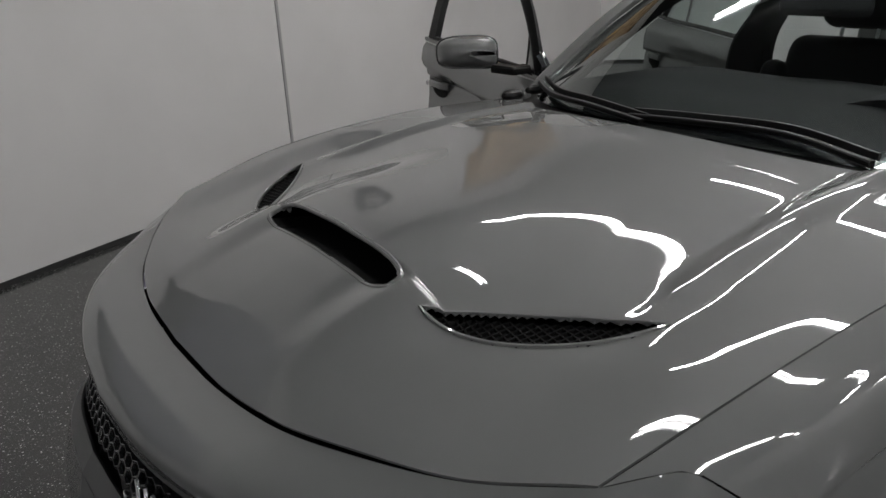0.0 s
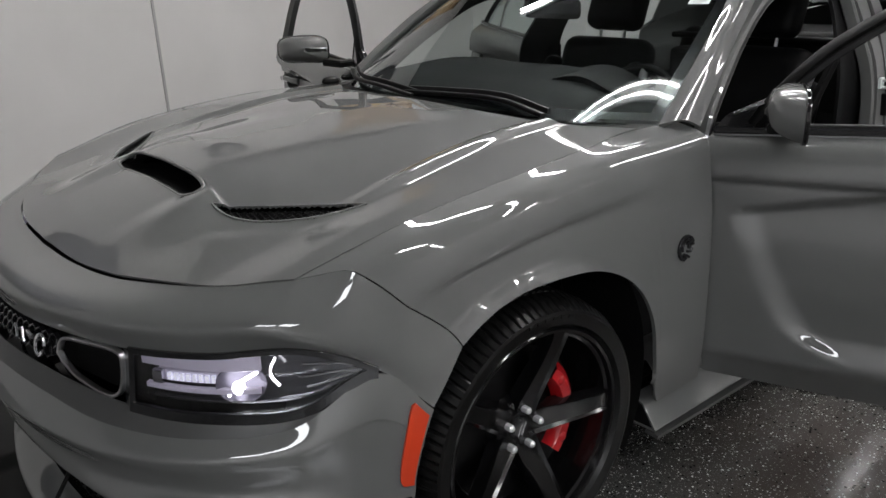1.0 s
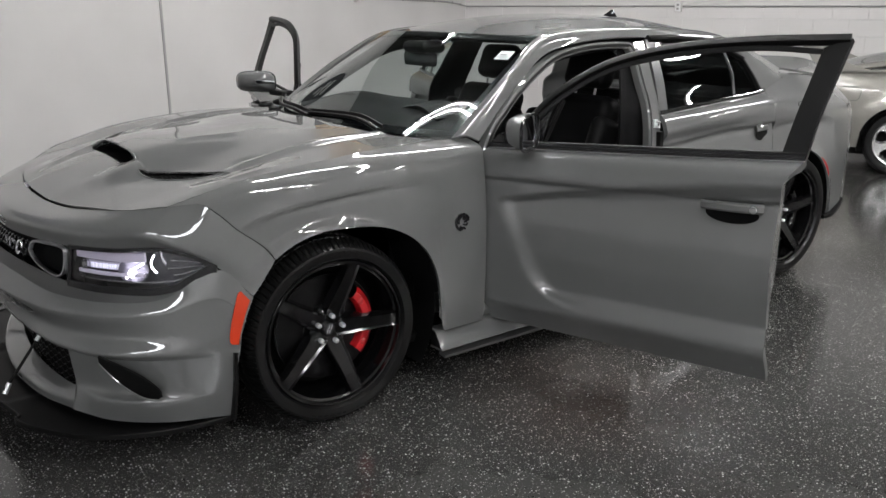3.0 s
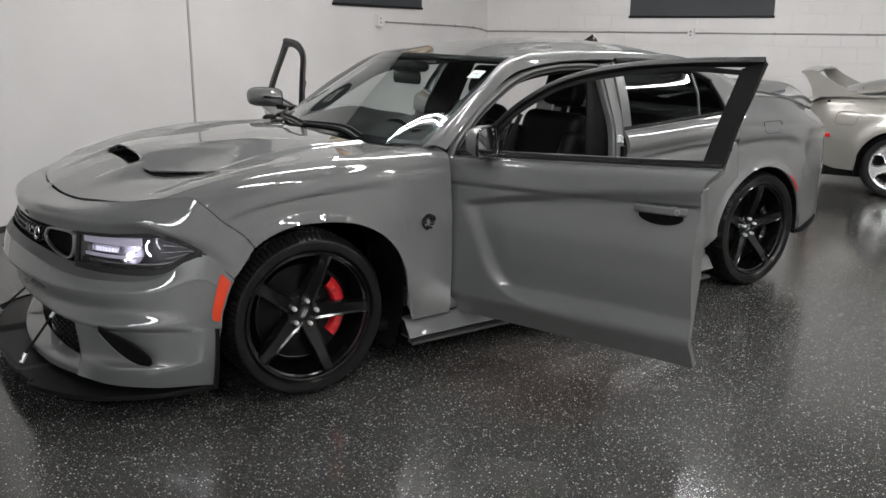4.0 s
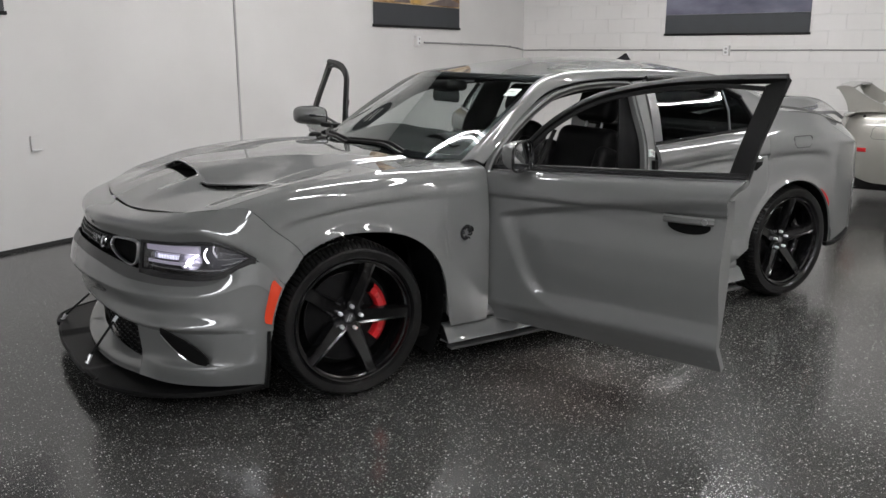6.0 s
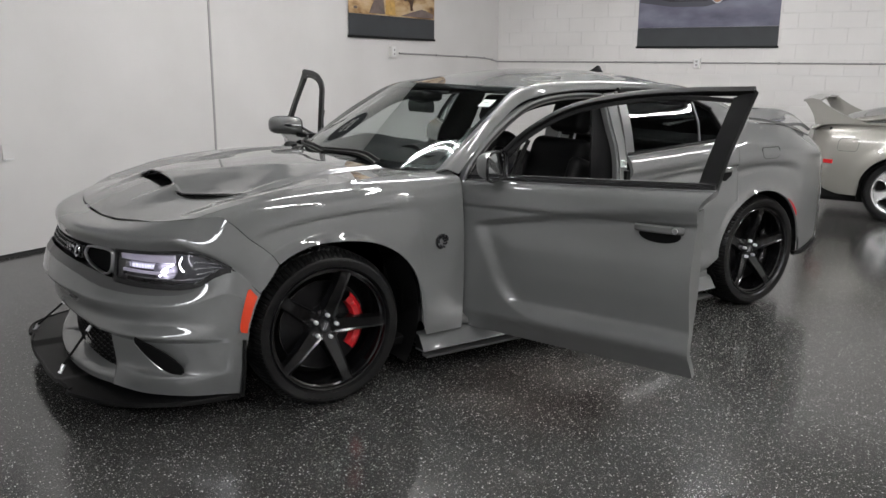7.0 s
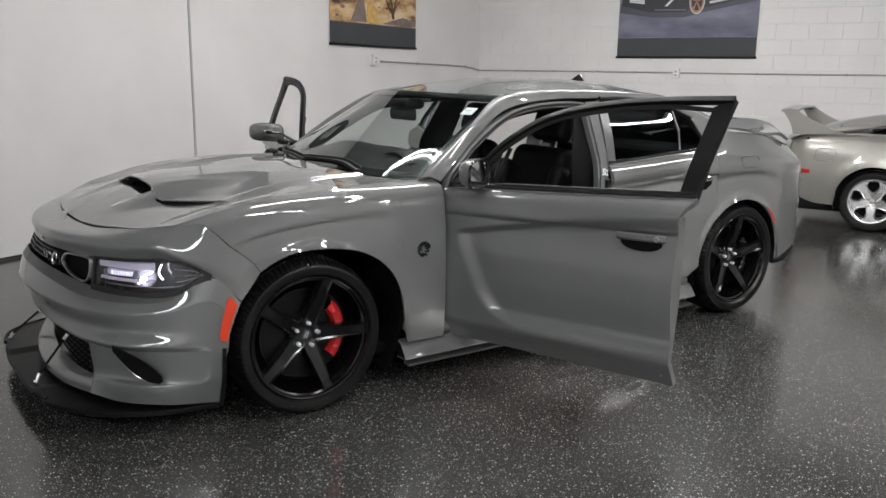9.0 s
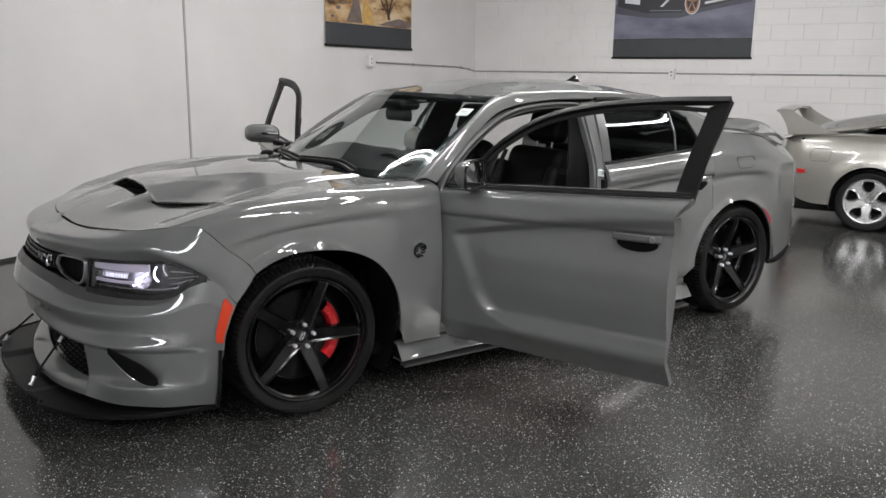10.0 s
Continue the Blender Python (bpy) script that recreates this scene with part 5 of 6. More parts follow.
def quarter_y(x, z):
    pts = [Vector((x, -h[0](x), h[1](x))) for h in (BELT, CREASE, UNDER)]
    if z < pts[2].z:
        return -side(x, z)
    best = min((abs(along(pts, u).z - z), along(pts, u).y) for u in spaced(0, 2, 60))
    return best[1]


part("fuel_flap", sweep([(x, quarter_y(x, z) - 0.0005, z) for x, z in loop], bar_profile(0.004, 0.004), closed=True, up=(0, 1, 0)), BLACK_SATIN, CAR, "dark joint round the fuel flap")
for sg in (-1, 1):
    gap = [(x, sg * (BELT[0](x) - 0.002), BELT[1](x) + 0.0015) for x in spaced(3.20, 3.86, 24)]
    part("boot_joint", sweep(gap, bar_profile(0.011, 0.004)), SEAL, CAR, "dark joint beside the boot lid")
rows = []
for v in spaced(0, 1, 12):
    e = math.sin(math.pi * v) ** 0.5
    z = 0.70 - 0.135 * v
    x0 = BASE + math.sqrt(0.411 ** 2 - (z - AXLE) ** 2)
    rows.append([Vector((x0 + 0.020 * e * k / 4, -side(x0 + 0.02, z) - 0.004, z)) for k in range(5)])
sheet("rear_marker", rows, REDLENS, CAR, 0.008, label="red rear side marker")
part("rear_lip", sweep(fine([(3.46, -0.925, 0.302), (3.55, -0.925, 0.306), (3.66, -0.905, 0.335), (3.75, -0.875, 0.365)], 14), bar_profile(0.03, 0.028, 0.4)), BLACK_SATIN, CAR, "black rear corner lip", smooth=True)

# ---------- the grey saloon: doors ----------
def placed(bm, m):
    bmesh.ops.transform(bm, matrix=m, verts=bm.verts)
    return bm


MIRROR_Y = Matrix.Diagonal((1, -1, 1, 1))


def swing(hx, hy, angle):
    """A left-hand door opened about an upright hinge."""
    return Matrix.Translation((hx, hy, 0)) @ Matrix.Rotation(radians(-angle), 4, "Z") @ Matrix.Translation((-hx, -hy, 0))


def pull_handle(door, x, z, m, rear=False):
    y = -side(x, z)
    rows = [[Vector((x + dx, y - 0.001 + 0.012 * (1 - abs(dx) / 0.11), z + dz)) for dx in spaced(-0.105, 0.095, 12)] for dz in spaced(-0.045, 0.012, 5)]
    # no hollow here: a flat black disc stands for the shade behind the handle
    cup = lathe([(0.0, 0.0), (0.09, 0.0)], (0, 0, 0), n=24)
    bmesh.ops.scale(cup, vec=(0.62, 1, 0.46) if rear else (1.05, 1, 0.40), verts=cup.verts)
    bmesh.ops.translate(cup, vec=(x, -side(x, z - 0.024) - 0.005, z - 0.024), verts=cup.verts)
    part("handle_cup", placed(cup, m), VOID, door, "flat black disc as shade of the handle recess")
    k = 0.46 if rear else 1.0
    path = fine([(x - 0.108 * k, y - 0.004, z), (x - 0.05 * k, y - 0.026 * k, z + 0.004), (x + 0.05 * k, y - 0.028 * k, z + 0.006), (x + 0.105 * k, y - 0.006, z + 0.004)], 14)
    part("door_handle", placed(sweep(path, bar_profile(0.026, 0.034, 0.6)), m), PAINT, door, "grey door handle", smooth=True)
    if not rear:
        b = lathe([(0.0, -0.004), (0.011, -0.004), (0.013, 0.0)], (x + 0.078, y - 0.040, z + 0.005), n=16)
        part("lock_button", placed(b, m), SATINMETAL, door, "round silver lock button")


DOOR_END = key((0.22, -0.010), (0.45, -0.025), (0.69, -0.034), (0.93, -0.026), (0.97, -0.020), (1.05, 0.034))


def front_door(hand, angle):
    """A front door built shut on the left, then swung open; hand -1 is the left side."""
    m = swing(0.80, -0.885, angle)
    if hand > 0:                                            # the far door stands a little higher on its hinges
        m = Matrix.Translation((0, 0, 0.03)) @ MIRROR_Y @ m
    inside = m @ Vector((1.3, 0, 0.6))
    rows = flank(spaced(0.752, 2.0, 90), [BELT, CREASE, UNDER], lambda x: 0.224 - 0.006 * (x - 0.75), 140, n=30)
    for row in rows:                                        # the rear edge leans back below the window
        for p in row:
            p.x += DOOR_END(p.z) * max(0.0, (p.x - 1.2) / 0.8) ** 2
    door = sheet("front_door", turned(rows, m), PAINT, CAR, 0.03, core=inside, label="grey front door standing wide open, window down")
    trim = [[Vector((x, -0.80 - 0.03 * math.sin(3 * v), 0.27 + 0.72 * v)) for x in spaced(0.80, 1.90, 20)] for v in spaced(0, 1, 12)]
    sheet("door_lining", turned(trim, m), TRIM_DARK, door, 0.03, core=inside, label="black door lining")
    for x0, x1 in ((0.760, 0.775), (1.945, 1.965)):
        edge = [[Vector((x, y, z)) for y in (-0.895, -0.80)] for x, z in ((x0, 0.26), (x1 if x0 > 1 else x0, 0.6), (x1 if x0 > 1 else x0, 0.95))]
        sheet("door_edge", turned(edge, m), PAINT, door, 0.01, core=inside)
    low = [[Vector((x, y, 0.255)) for x in spaced(0.77, 1.96, 10)] for y in (-0.88, -0.80)]
    sheet("door_edge", turned(low, m), PAINT, door, 0.008, core=m @ Vector((1.3, -0.85, 0.6)))
    # window frame
    top = [(0.90, -0.862, 1.015), (0.985, -0.835, 1.130), (1.10, -0.800, 1.240), (1.28, -0.752, 1.345), (1.52, -0.715, 1.405), (1.80, -0.700, 1.434), (2.100, -0.700, 1.446)]
    part("window_frame", placed(sweep(fine(top, 50), [(-0.016, -0.016), (0.016, -0.016), (0.016, 0.008), (0.0, 0.014), (-0.016, 0.010)], up=(0, -0.55, 0.83)), m), BLACK_SATIN, door, "black window frame", smooth=True)
    gut = [(x + 0.004, y - 0.008, z - 0.026) for x, y, z in top[:-1]] + [(2.02, -0.714, 1.402)]
    part("frame_seal", placed(sweep(fine(gut, 50), bar_profile(0.014, 0.020, 0.5)), m), SEAL, door, smooth=True)
    post = [[(1.948, -0.872, 1.040), (1.972, -0.820, 1.180), (1.998, -0.762, 1.310), (2.018, -0.712, 1.415)],
            [(2.030, -0.874, 1.040), (2.048, -0.822, 1.180), (2.076, -0.764, 1.310), (2.106, -0.708, 1.448)]]
    sheet("pillar_cover", turned(skin(post, 20, 6), m), BLACK_SATIN, door, 0.030, core=inside, label="satin black pillar cover")
    # belt trims; the shoulder's highlight below is put in as a bright metal strip
    belt = [(x, -BELT[0](x) - 0.004, BELT[1](x) + 0.006) for x in spaced(0.80, 2.030, 20)]
    part("belt_trim", placed(sweep(belt, bar_profile(0.020, 0.019, 0.4)), m), BLACK_GLOSS, door, "gloss black belt trim")
    part("belt_strip", placed(sweep([(x, y - 0.004, z - 0.012) for x, y, z in belt], bar_profile(0.006, 0.006, 0.5)), m), SATINMETAL, door, "thin bright strip as the highlight under the belt trim")
    part("belt_seal", placed(sweep([(x, y + 0.022, z + 0.006) for x, y, z in belt], bar_profile(0.02, 0.02)), m), SEAL, door)
    run = [(1.03, -0.84, 1.02), (1.055, -0.815, 1.10), (1.085, -0.79, 1.19)]
    part("window_channel", placed(sweep(run, bar_profile(0.022, 0.018)), m), BLACK_SATIN, door)
    cor = [[(0.80, -0.872, 1.00), (0.90, -0.868, 1.01), (1.02, -0.852, 1.02)], [(0.83, -0.862, 1.04), (0.92, -0.848, 1.075), (1.03, -0.835, 1.09)], [(0.86, -0.855, 1.05), (0.95, -0.838, 1.10), (1.05, -0.820, 1.165)]]
    sheet("mirror_sail", turned(skin(cor, 10, 8), m), BLACK_GLOSS, door, 0.02, core=inside, label="black mirror corner")
    # mirror
    c = Vector((1.020 if hand < 0 else 1.112, -0.995 if hand < 0 else -1.050, 1.080 if hand < 0 else 1.088))
    shell = []
    for i in range(13):
        t = i / 12
        k = math.sin(math.acos(1 - t)) ** 0.7 if t < 1 else 1.0
        ring = []
        for j in range(25):
            a = 2 * math.pi * j / 24
            ca, sa = math.cos(a), math.sin(a)
            ry = (0.128 if hand < 0 else 0.116) * k * (abs(ca) ** 0.6) * (1 if ca > 0 else -1)
            rz = (0.068 if hand < 0 else 0.058) * k * (abs(sa) ** 0.6) * (1 if sa > 0 else -1)
            ring.append(Vector((c.x - 0.065 + 0.090 * t, c.y + ry - 0.01 * t, c.z + rz + 0.012 * (1 - t) - (0.018 * (ca > 0) * ca if sa < 0 else 0))))
        shell.append(ring)
    toe = Matrix.Translation(c) @ Matrix.Rotation(radians(12 if hand < 0 else 24), 4, "Z") @ Matrix.Translation(-c)
    shell = [[toe @ p for p in r] for r in shell]
    mir = sheet("door_mirror", turned(shell, m), PAINT, door, 0.004, core=m @ c, label="grey door mirror with a chrome-edged glass")
    rim = [Vector(p) for p in shell[-1][:-1]]
    part("mirror_rim", placed(sweep(rim, bar_profile(0.010, 0.012, 0.5), closed=True, up=(1, 0, 0)), m), BLACK_GLOSS, mir, smooth=True)
    g = bmesh.new()
    g.faces.new([g.verts.new(p.lerp(toe @ (c + Vector((0.02, 0, 0))), 0.06) + toe.to_3x3() @ Vector((-0.006, 0, 0))) for p in rim])
    part("mirror_glass", placed(g, m), MIRROR, mir, "mirror glass")
    part("mirror_arm", placed(sweep([(0.985, -0.872, 1.025), (0.985, -0.92, 1.022), (0.99 if hand < 0 else 1.06, -0.965, 1.028)], bar_profile(0.07, 0.03, 0.5)), m), BLACK_SATIN, mir, "black mirror arm")
    pull_handle(door, 1.815, 0.862, m)
    return door


front_door(-1, 69.5)
front_door(1, 79)


def rear_door(hand, angle):
    m = swing(1.93, -0.90, angle)
    if hand > 0:
        m = MIRROR_Y @ m
    inside = m @ Vector((2.3, 0, 0.6))
    xs = spaced(1.90, 2.649, 40) + [3.055 - 0.404 * math.cos(t) for t in spaced(0.10, 0.868, 14)]
    door = sheet("rear_door", turned(flank(xs, [BELT, CREASE, UNDER], door_foot, 110, n=20), m), PAINT, CAR, 0.025, core=inside,
                 label="grey rear door standing open" if angle else "grey rear door, shut, with tinted glass")
    win = [[(1.905, -0.868, 1.052), (2.2, -0.864, 1.070), (2.5, -0.858, 1.090), (2.765, -0.838, 1.108)],
           [(1.932, -0.800, 1.222), (2.2, -0.806, 1.229), (2.5, -0.808, 1.214), (2.743, -0.806, 1.179)],
           [(1.960, -0.705, 1.392), (2.2, -0.700, 1.388), (2.5, -0.712, 1.350), (2.72, -0.742, 1.272)]]
    if angle:
        glassm = GLASS
    else:
        glassm = GLASS_TINT
    w = sheet("door_window", turned(skin(win, 40, 20, u0=0.03), m), glassm, door, 0.004, core=inside, label="dark tinted door glass")
    w.visible_shadow = False
    frame = fine([tuple(p) for p in win[2]], 30)
    part("window_frame", placed(sweep([p + Vector((0, -0.004, 0.008)) for p in frame], bar_profile(0.03, 0.03, 0.4), up=(0, -0.6, 0.8)), m), BLACK_SATIN, door, "black window frame", smooth=True)
    b = [(x, -BELT[0](x) - 0.003, BELT[1](x) + 0.006) for x in spaced(1.90, 2.79, 16)]
    part("belt_trim", placed(sweep(b, bar_profile(0.016, 0.020, 0.4)), m), BLACK_GLOSS, door, "gloss black belt trim")
    # highlight along the door shoulder, built as a bright strip
    part("belt_strip", placed(sweep([(x, y - 0.004, z - 0.012) for x, y, z in b], bar_profile(0.005, 0.005, 0.5)), m), SATINMETAL, door, "thin bright strip as the highlight under the belt trim")
    fr = [[(1.892, -0.872, 1.045), (1.912, -0.808, 1.215), (1.940, -0.704, 1.398)], [(1.955, -0.871, 1.052), (1.975, -0.808, 1.218), (2.005, -0.704, 1.394)]]
    sheet("pillar_cover", turned([[p + Vector((0, -0.004, 0)) for p in r] for r in skin(fr, 16, 5)], m), GREY_SATIN, door, 0.02, core=inside, label="satin grey pillar cover")
    a, z = along(win[0], 2.04), along(win[2], 2.30)
    mid = along(win[1], 2.17)
    part("window_divider", placed(sweep([a + Vector((0, -0.006, 0)), mid + Vector((0, -0.006, 0)), z + Vector((0, -0.006, 0))], bar_profile(0.010, 0.010), up=(1, 0, 0)), m), GREY_SATIN, door, "slim grey window divider")
    tail = [along(win[k], 2.98) + Vector((0, -0.006, 0)) for k in range(3)]
    part("window_frame", placed(sweep(fine(tail, 12), bar_profile(0.03, 0.014, 0.4), up=(1, 0, 0)), m), BLACK_SATIN, door)
    trim = [[Vector((x, -0.80, z)) for x in spaced(1.95, 2.62, 8)] for z in spaced(0.3, 1.03, 8)]
    sheet("door_lining", turned(trim, m), TRIM_DARK, door, 0.03, core=inside, label="black door lining")
    pull_handle(door, 2.69, 0.915, m, rear=True)
    return door


rear_door(-1, 0)
rear_door(1, 72)

# ---------- wheels ----------
def wheel(cx, hand, spin, rim_mat, tyre_r=0.366, rim_r=0.288, half=0.135, yc=0.815, owner=None, caliper=True, cz=0.368, plain=False):
    yc = yc * hand
    c = (cx, yc, cz)
    o = hand                                    # outward
    k = rim_r / 0.262
    lip = [(rim_r + 0.004, o * (half - 0.014)), (rim_r - 0.004, o * (half - 0.006)), (rim_r - 0.012, o * (half - 0.008)), (rim_r - 0.015, o * (half - 0.022)), (rim_r - 0.024, o * (half - 0.026)), (rim_r - 0.027, o * (half - 0.050)),
           (rim_r - 0.038, o * (half - 0.10)), (rim_r - 0.05, -o * half * 0.8), (rim_r, -o * half)]
    hubw = part("wheel", lathe(lip, c, n=72), rim_mat, owner, "satin black five-spoke wheel" if not plain else "silver five-spoke alloy wheel", smooth=True)
    # tyre with cut tread
    prof = [(rim_r + 0.002, o * (half - 0.012)), (rim_r + 0.010, o * (half + 0.001)), (rim_r + 0.040, o * (half + 0.006)), (tyre_r - 0.026, o * (half + 0.004)), (tyre_r - 0.017, o * (half - 0.012)),
            (tyre_r - 0.007, o * (half - 0.030)), (tyre_r, o * 0.070), (tyre_r, o * 0.066), (tyre_r - 0.008, o * 0.064), (tyre_r - 0.008, o * 0.056), (tyre_r, o * 0.054), (tyre_r + 0.001, o * 0.010),
            (tyre_r - 0.008, o * 0.008), (tyre_r - 0.008, 0), (tyre_r + 0.001, -o * 0.002), (tyre_r, -o * 0.052), (tyre_r - 0.008, -o * 0.054), (tyre_r - 0.008, -o * 0.062), (tyre_r, -o * 0.064),
            (tyre_r - 0.004, -o * (half - 0.032)), (tyre_r - 0.035, -o * half), (rim_r, -o * (half - 0.01))]
    n = 480
    bm = bmesh.new()
    rings = []
    for i in range(n):
        cut = i % 5 == 0
        ring = []
        for j, (r, y) in enumerate(prof):
            skew = 0.020 * (y * o - 0.07) / 0.07 * (1 if y * o > 0.06 else 0) + 0.25 * (y * o) * (1 if abs(y) < 0.066 else 0)
            a = 2 * math.pi * i / n + skew
            rr = r - (0.006 if cut and j in (4, 5, 6, 7, 10, 11, 14, 15, 18, 19) else 0)
            ring.append(bm.verts.new((cx + rr * math.cos(a), yc + y, cz + rr * math.sin(a))))
        rings.append(ring)
    for i in range(n):
        r0, r1 = rings[i], rings[(i + 1) % n]
        for j in range(len(prof) - 1):
            bm.faces.new((r0[j], r0[j + 1], r1[j + 1], r1[j]))
    tyre = part("tyre", bm, RUBBER, hubw, "black road tyre", smooth=True, angle=22)
    # raised plain bars where the sidewall lettering is
    for a0 in ((1.25, 1.75), (4.3, 4.8)):
        bm = bmesh.new()
        rr = rim_r + 0.034
        for q in range(6):
            a = a0[0] + (a0[1] - a0[0]) * q / 6
            pts = [(cx + rr * math.cos(a + d), yc + o * (half + 0.0055), cz + rr * math.sin(a + d)) for d in (0, 0.025, 0.05)]
            merge(bm, sweep(pts, bar_profile(0.002, 0.009), up=(0, 0, 1) if abs(math.cos(a)) > 0.7 else (1, 0, 0)))
        part("sidewall_mark", bm, BLACK_SATIN, tyre, "raised sidewall marks")
    # spokes
    for s in range(5):
        a = spin + s * 2 * math.pi / 5
        rot = Matrix.Translation(c) @ Matrix.Rotation(-a, 4, "Y")
        secs = [(0.030, 0.05, 0.03, 0.075), (0.09, 0.058, 0.03, 0.085), (0.14, 0.046, 0.03, 0.088), (0.19, 0.058, 0.03, 0.09), (0.225, 0.115, 0.026, 0.092), (0.24, 0.15, 0.02, 0.092)] if plain else [(0.030, 0.036, 0.034, 0.058), (0.070, 0.036, 0.036, 0.066), (0.11, 0.032, 0.036, 0.080), (0.17, 0.028, 0.034, 0.100), (0.225, 0.026, 0.030, 0.114), (0.246, 0.028, 0.028, 0.116)]
        bm = bmesh.new()
        rr = []
        for r, w, th, y in secs:
            r, w = r * k, w * k
            rr.append([bm.verts.new((r, o * (y + dy), dw)) for dy, dw in ((-th, -w * 1.1), (-0.012, -w), (0.004, -w * 0.88), (-0.003, -w * 0.66), (-0.003, w * 0.66), (0.004, w * 0.88), (-0.012, w), (-th, w * 1.1))])
        for i in range(len(secs) - 1):
            for j in range(8):
                bm.faces.new((rr[i][j], rr[i][(j + 1) % 8], rr[i + 1][(j + 1) % 8], rr[i + 1][j]))
        bm.faces.new(rr[0])
        bm.faces.new(list(reversed(rr[-1])))
        part("spoke", placed(bm, rot), rim_mat, hubw, smooth=True, angle=25)
    part("hub", lathe([(0.0, o * 0.058), (0.030, o * 0.058), (0.034, o * 0.052), (0.062, o * 0.060), (0.078, o * 0.052), (0.082, o * 0.0)], c, n=40), rim_mat, hubw, smooth=True)
    part("centre_cap", lathe([(0.0, o * 0.064), (0.024, o * 0.063), (0.028, o * 0.056)], c, n=24), rim_mat if plain else BLACK_GLOSS, hubw, smooth=True)
    if not plain:
        bm = bmesh.new()
        for dx in (-0.006, 0.006):
            merge(bm, sweep([(cx + dx - 0.008, yc + o * 0.0655, cz - 0.016), (cx + dx + 0.008, yc + o * 0.0655, cz + 0.016)], bar_profile(0.004, 0.003), up=(0, 1, 0)))
        part("cap_mark", bm, BADGE_L, hubw, "two slanting bright bars")
        for s in range(5):
            a = spin + 0.12 + s * 2 * math.pi / 5
            p = (cx + 0.055 * math.cos(a), yc, cz + 0.055 * math.sin(a))
            part("lug_nut", lathe([(0.0, o * 0.084), (0.006, o * 0.083), (0.0095, o * 0.079), (0.0095, o * 0.052)], p, n=8), NUT, hubw, "bright lug nut")
        part("brake_disc", lathe([(0.06, o * 0.030), (0.212, o * 0.030), (0.212, o * 0.0), (0.06, o * 0.0)], c, n=56), RIM, hubw, "brake disc", smooth=True)
        part("disc_face", lathe([(0.098, o * 0.0315), (0.209, o * 0.0315)], c, n=56), STEEL, hubw, "bare steel disc face")
        arc0, arc1 = (-0.76, 0.82)
        bm = lathe([(0.142, o * 0.036), (0.142, o * 0.058), (0.150, o * 0.070), (0.178, o * 0.070), (0.196, o * 0.054), (0.196, -o * 0.02), (0.142, -o * 0.02), (0.142, o * 0.036)], c, n=24, start=arc0, sweep_angle=arc1 - arc0)
        bmesh.ops.holes_fill(bm, edges=[e for e in bm.edges if e.is_boundary], sides=20)
        part("brake_caliper", bm, CALIPER if caliper else RIM, hubw, "red brake caliper" if caliper else "dark brake caliper", smooth=True)
        for a in (-0.52, -0.02, 0.56):
            bm = ball(bmesh.new(), (cx + 0.166 * math.cos(a), yc + o * 0.070, cz + 0.166 * math.sin(a)), 0.014, 1, 0.4, 1, 10)
            part("caliper_bolt", bm, CALIPER if caliper else RIM, hubw, smooth=True)
    part("wheel_back", lathe([(0.0, -o * 0.03), (rim_r - 0.03, -o * 0.03)], c, n=40), VOID, hubw)
    return hubw


wheel(0.0, -1, 0.0, RIM, owner=CAR, tyre_r=0.363, rim_r=0.289, yc=0.843, cz=0.361)
wheel(BASE, -1, 0.25, RIM, owner=CAR, caliper=False)
wheel(0.0, 1, 0.4, RIM, owner=CAR)
wheel(BASE, 1, 0.9, RIM, owner=CAR, caliper=False)

# ---------- door openings and cabin ----------
def opening_frame(hand):
    path = [(0.79, -0.83, 0.40), (0.775, -0.85, 0.75), (0.80, -0.85, 0.99), (0.93, -0.815, 1.125), (1.10, -0.765, 1.235), (1.30, -0.715, 1.325), (1.52, -0.690, 1.365), (1.78, -0.682, 1.372),
            (1.845, -0.70, 1.345), (1.855, -0.76, 1.20), (1.855, -0.83, 1.03), (1.85, -0.85, 0.80), (1.84, -0.84, 0.40)]
    pts = [Vector((x, y * -hand, z)) for x, y, z in fine(path, 80)]
    part("opening_seal", sweep([p + Vector((0, -hand * 0.012, 0)) * -1 for p in pts], bar_profile(0.022, 0.03, 0.5), up=(0, 1, 0)), SEAL, CAR, "black door-opening seal", smooth=True)
    part("opening_flange", sweep(pts, bar_profile(0.034, 0.05, 0.4), up=(0, 1, 0)), PAINT, CAR, "grey door-opening frame", smooth=True)
    post = [[(1.83, -0.865, 0.30), (1.84, -0.885, 0.70), (1.845, -0.870, 1.02), (1.85, -0.800, 1.20), (1.86, -0.705, 1.385)],
            [(1.895, -0.875, 0.30), (1.895, -0.892, 0.70), (1.897, -0.872, 1.03), (1.910, -0.800, 1.21), (1.935, -0.705, 1.390)]]
    rows = [[Vector((p.x, p.y * -hand, p.z)) for p in r] for r in skin(post, 30, 6)]
    pil = sheet("centre_pillar", rows, PAINT, CAR, 0.06, label="grey centre pillar with striker and seal")
    bm = block(1.872, 1.905, hand * 0.865, hand * 0.905, 0.88, 0.96, 0.006)
    part("hinge_bracket", bm, BLACK_SATIN, pil, "dark door hinge")
    part("striker", sweep([(1.862, hand * 0.880, 0.985), (1.862, hand * 0.905, 0.985), (1.862, hand * 0.905, 1.01), (1.862, hand * 0.880, 1.01)], round_profile(0.006)), NUT, pil, "bright door striker")
    bm = block(1.848, 1.875, hand * 0.872, hand * 0.884, 0.98, 1.02, 0.003)
    part("pillar_label", bm, STICKER, pil, "small pale label")
    return pil


opening_frame(-1)
opening_frame(1)


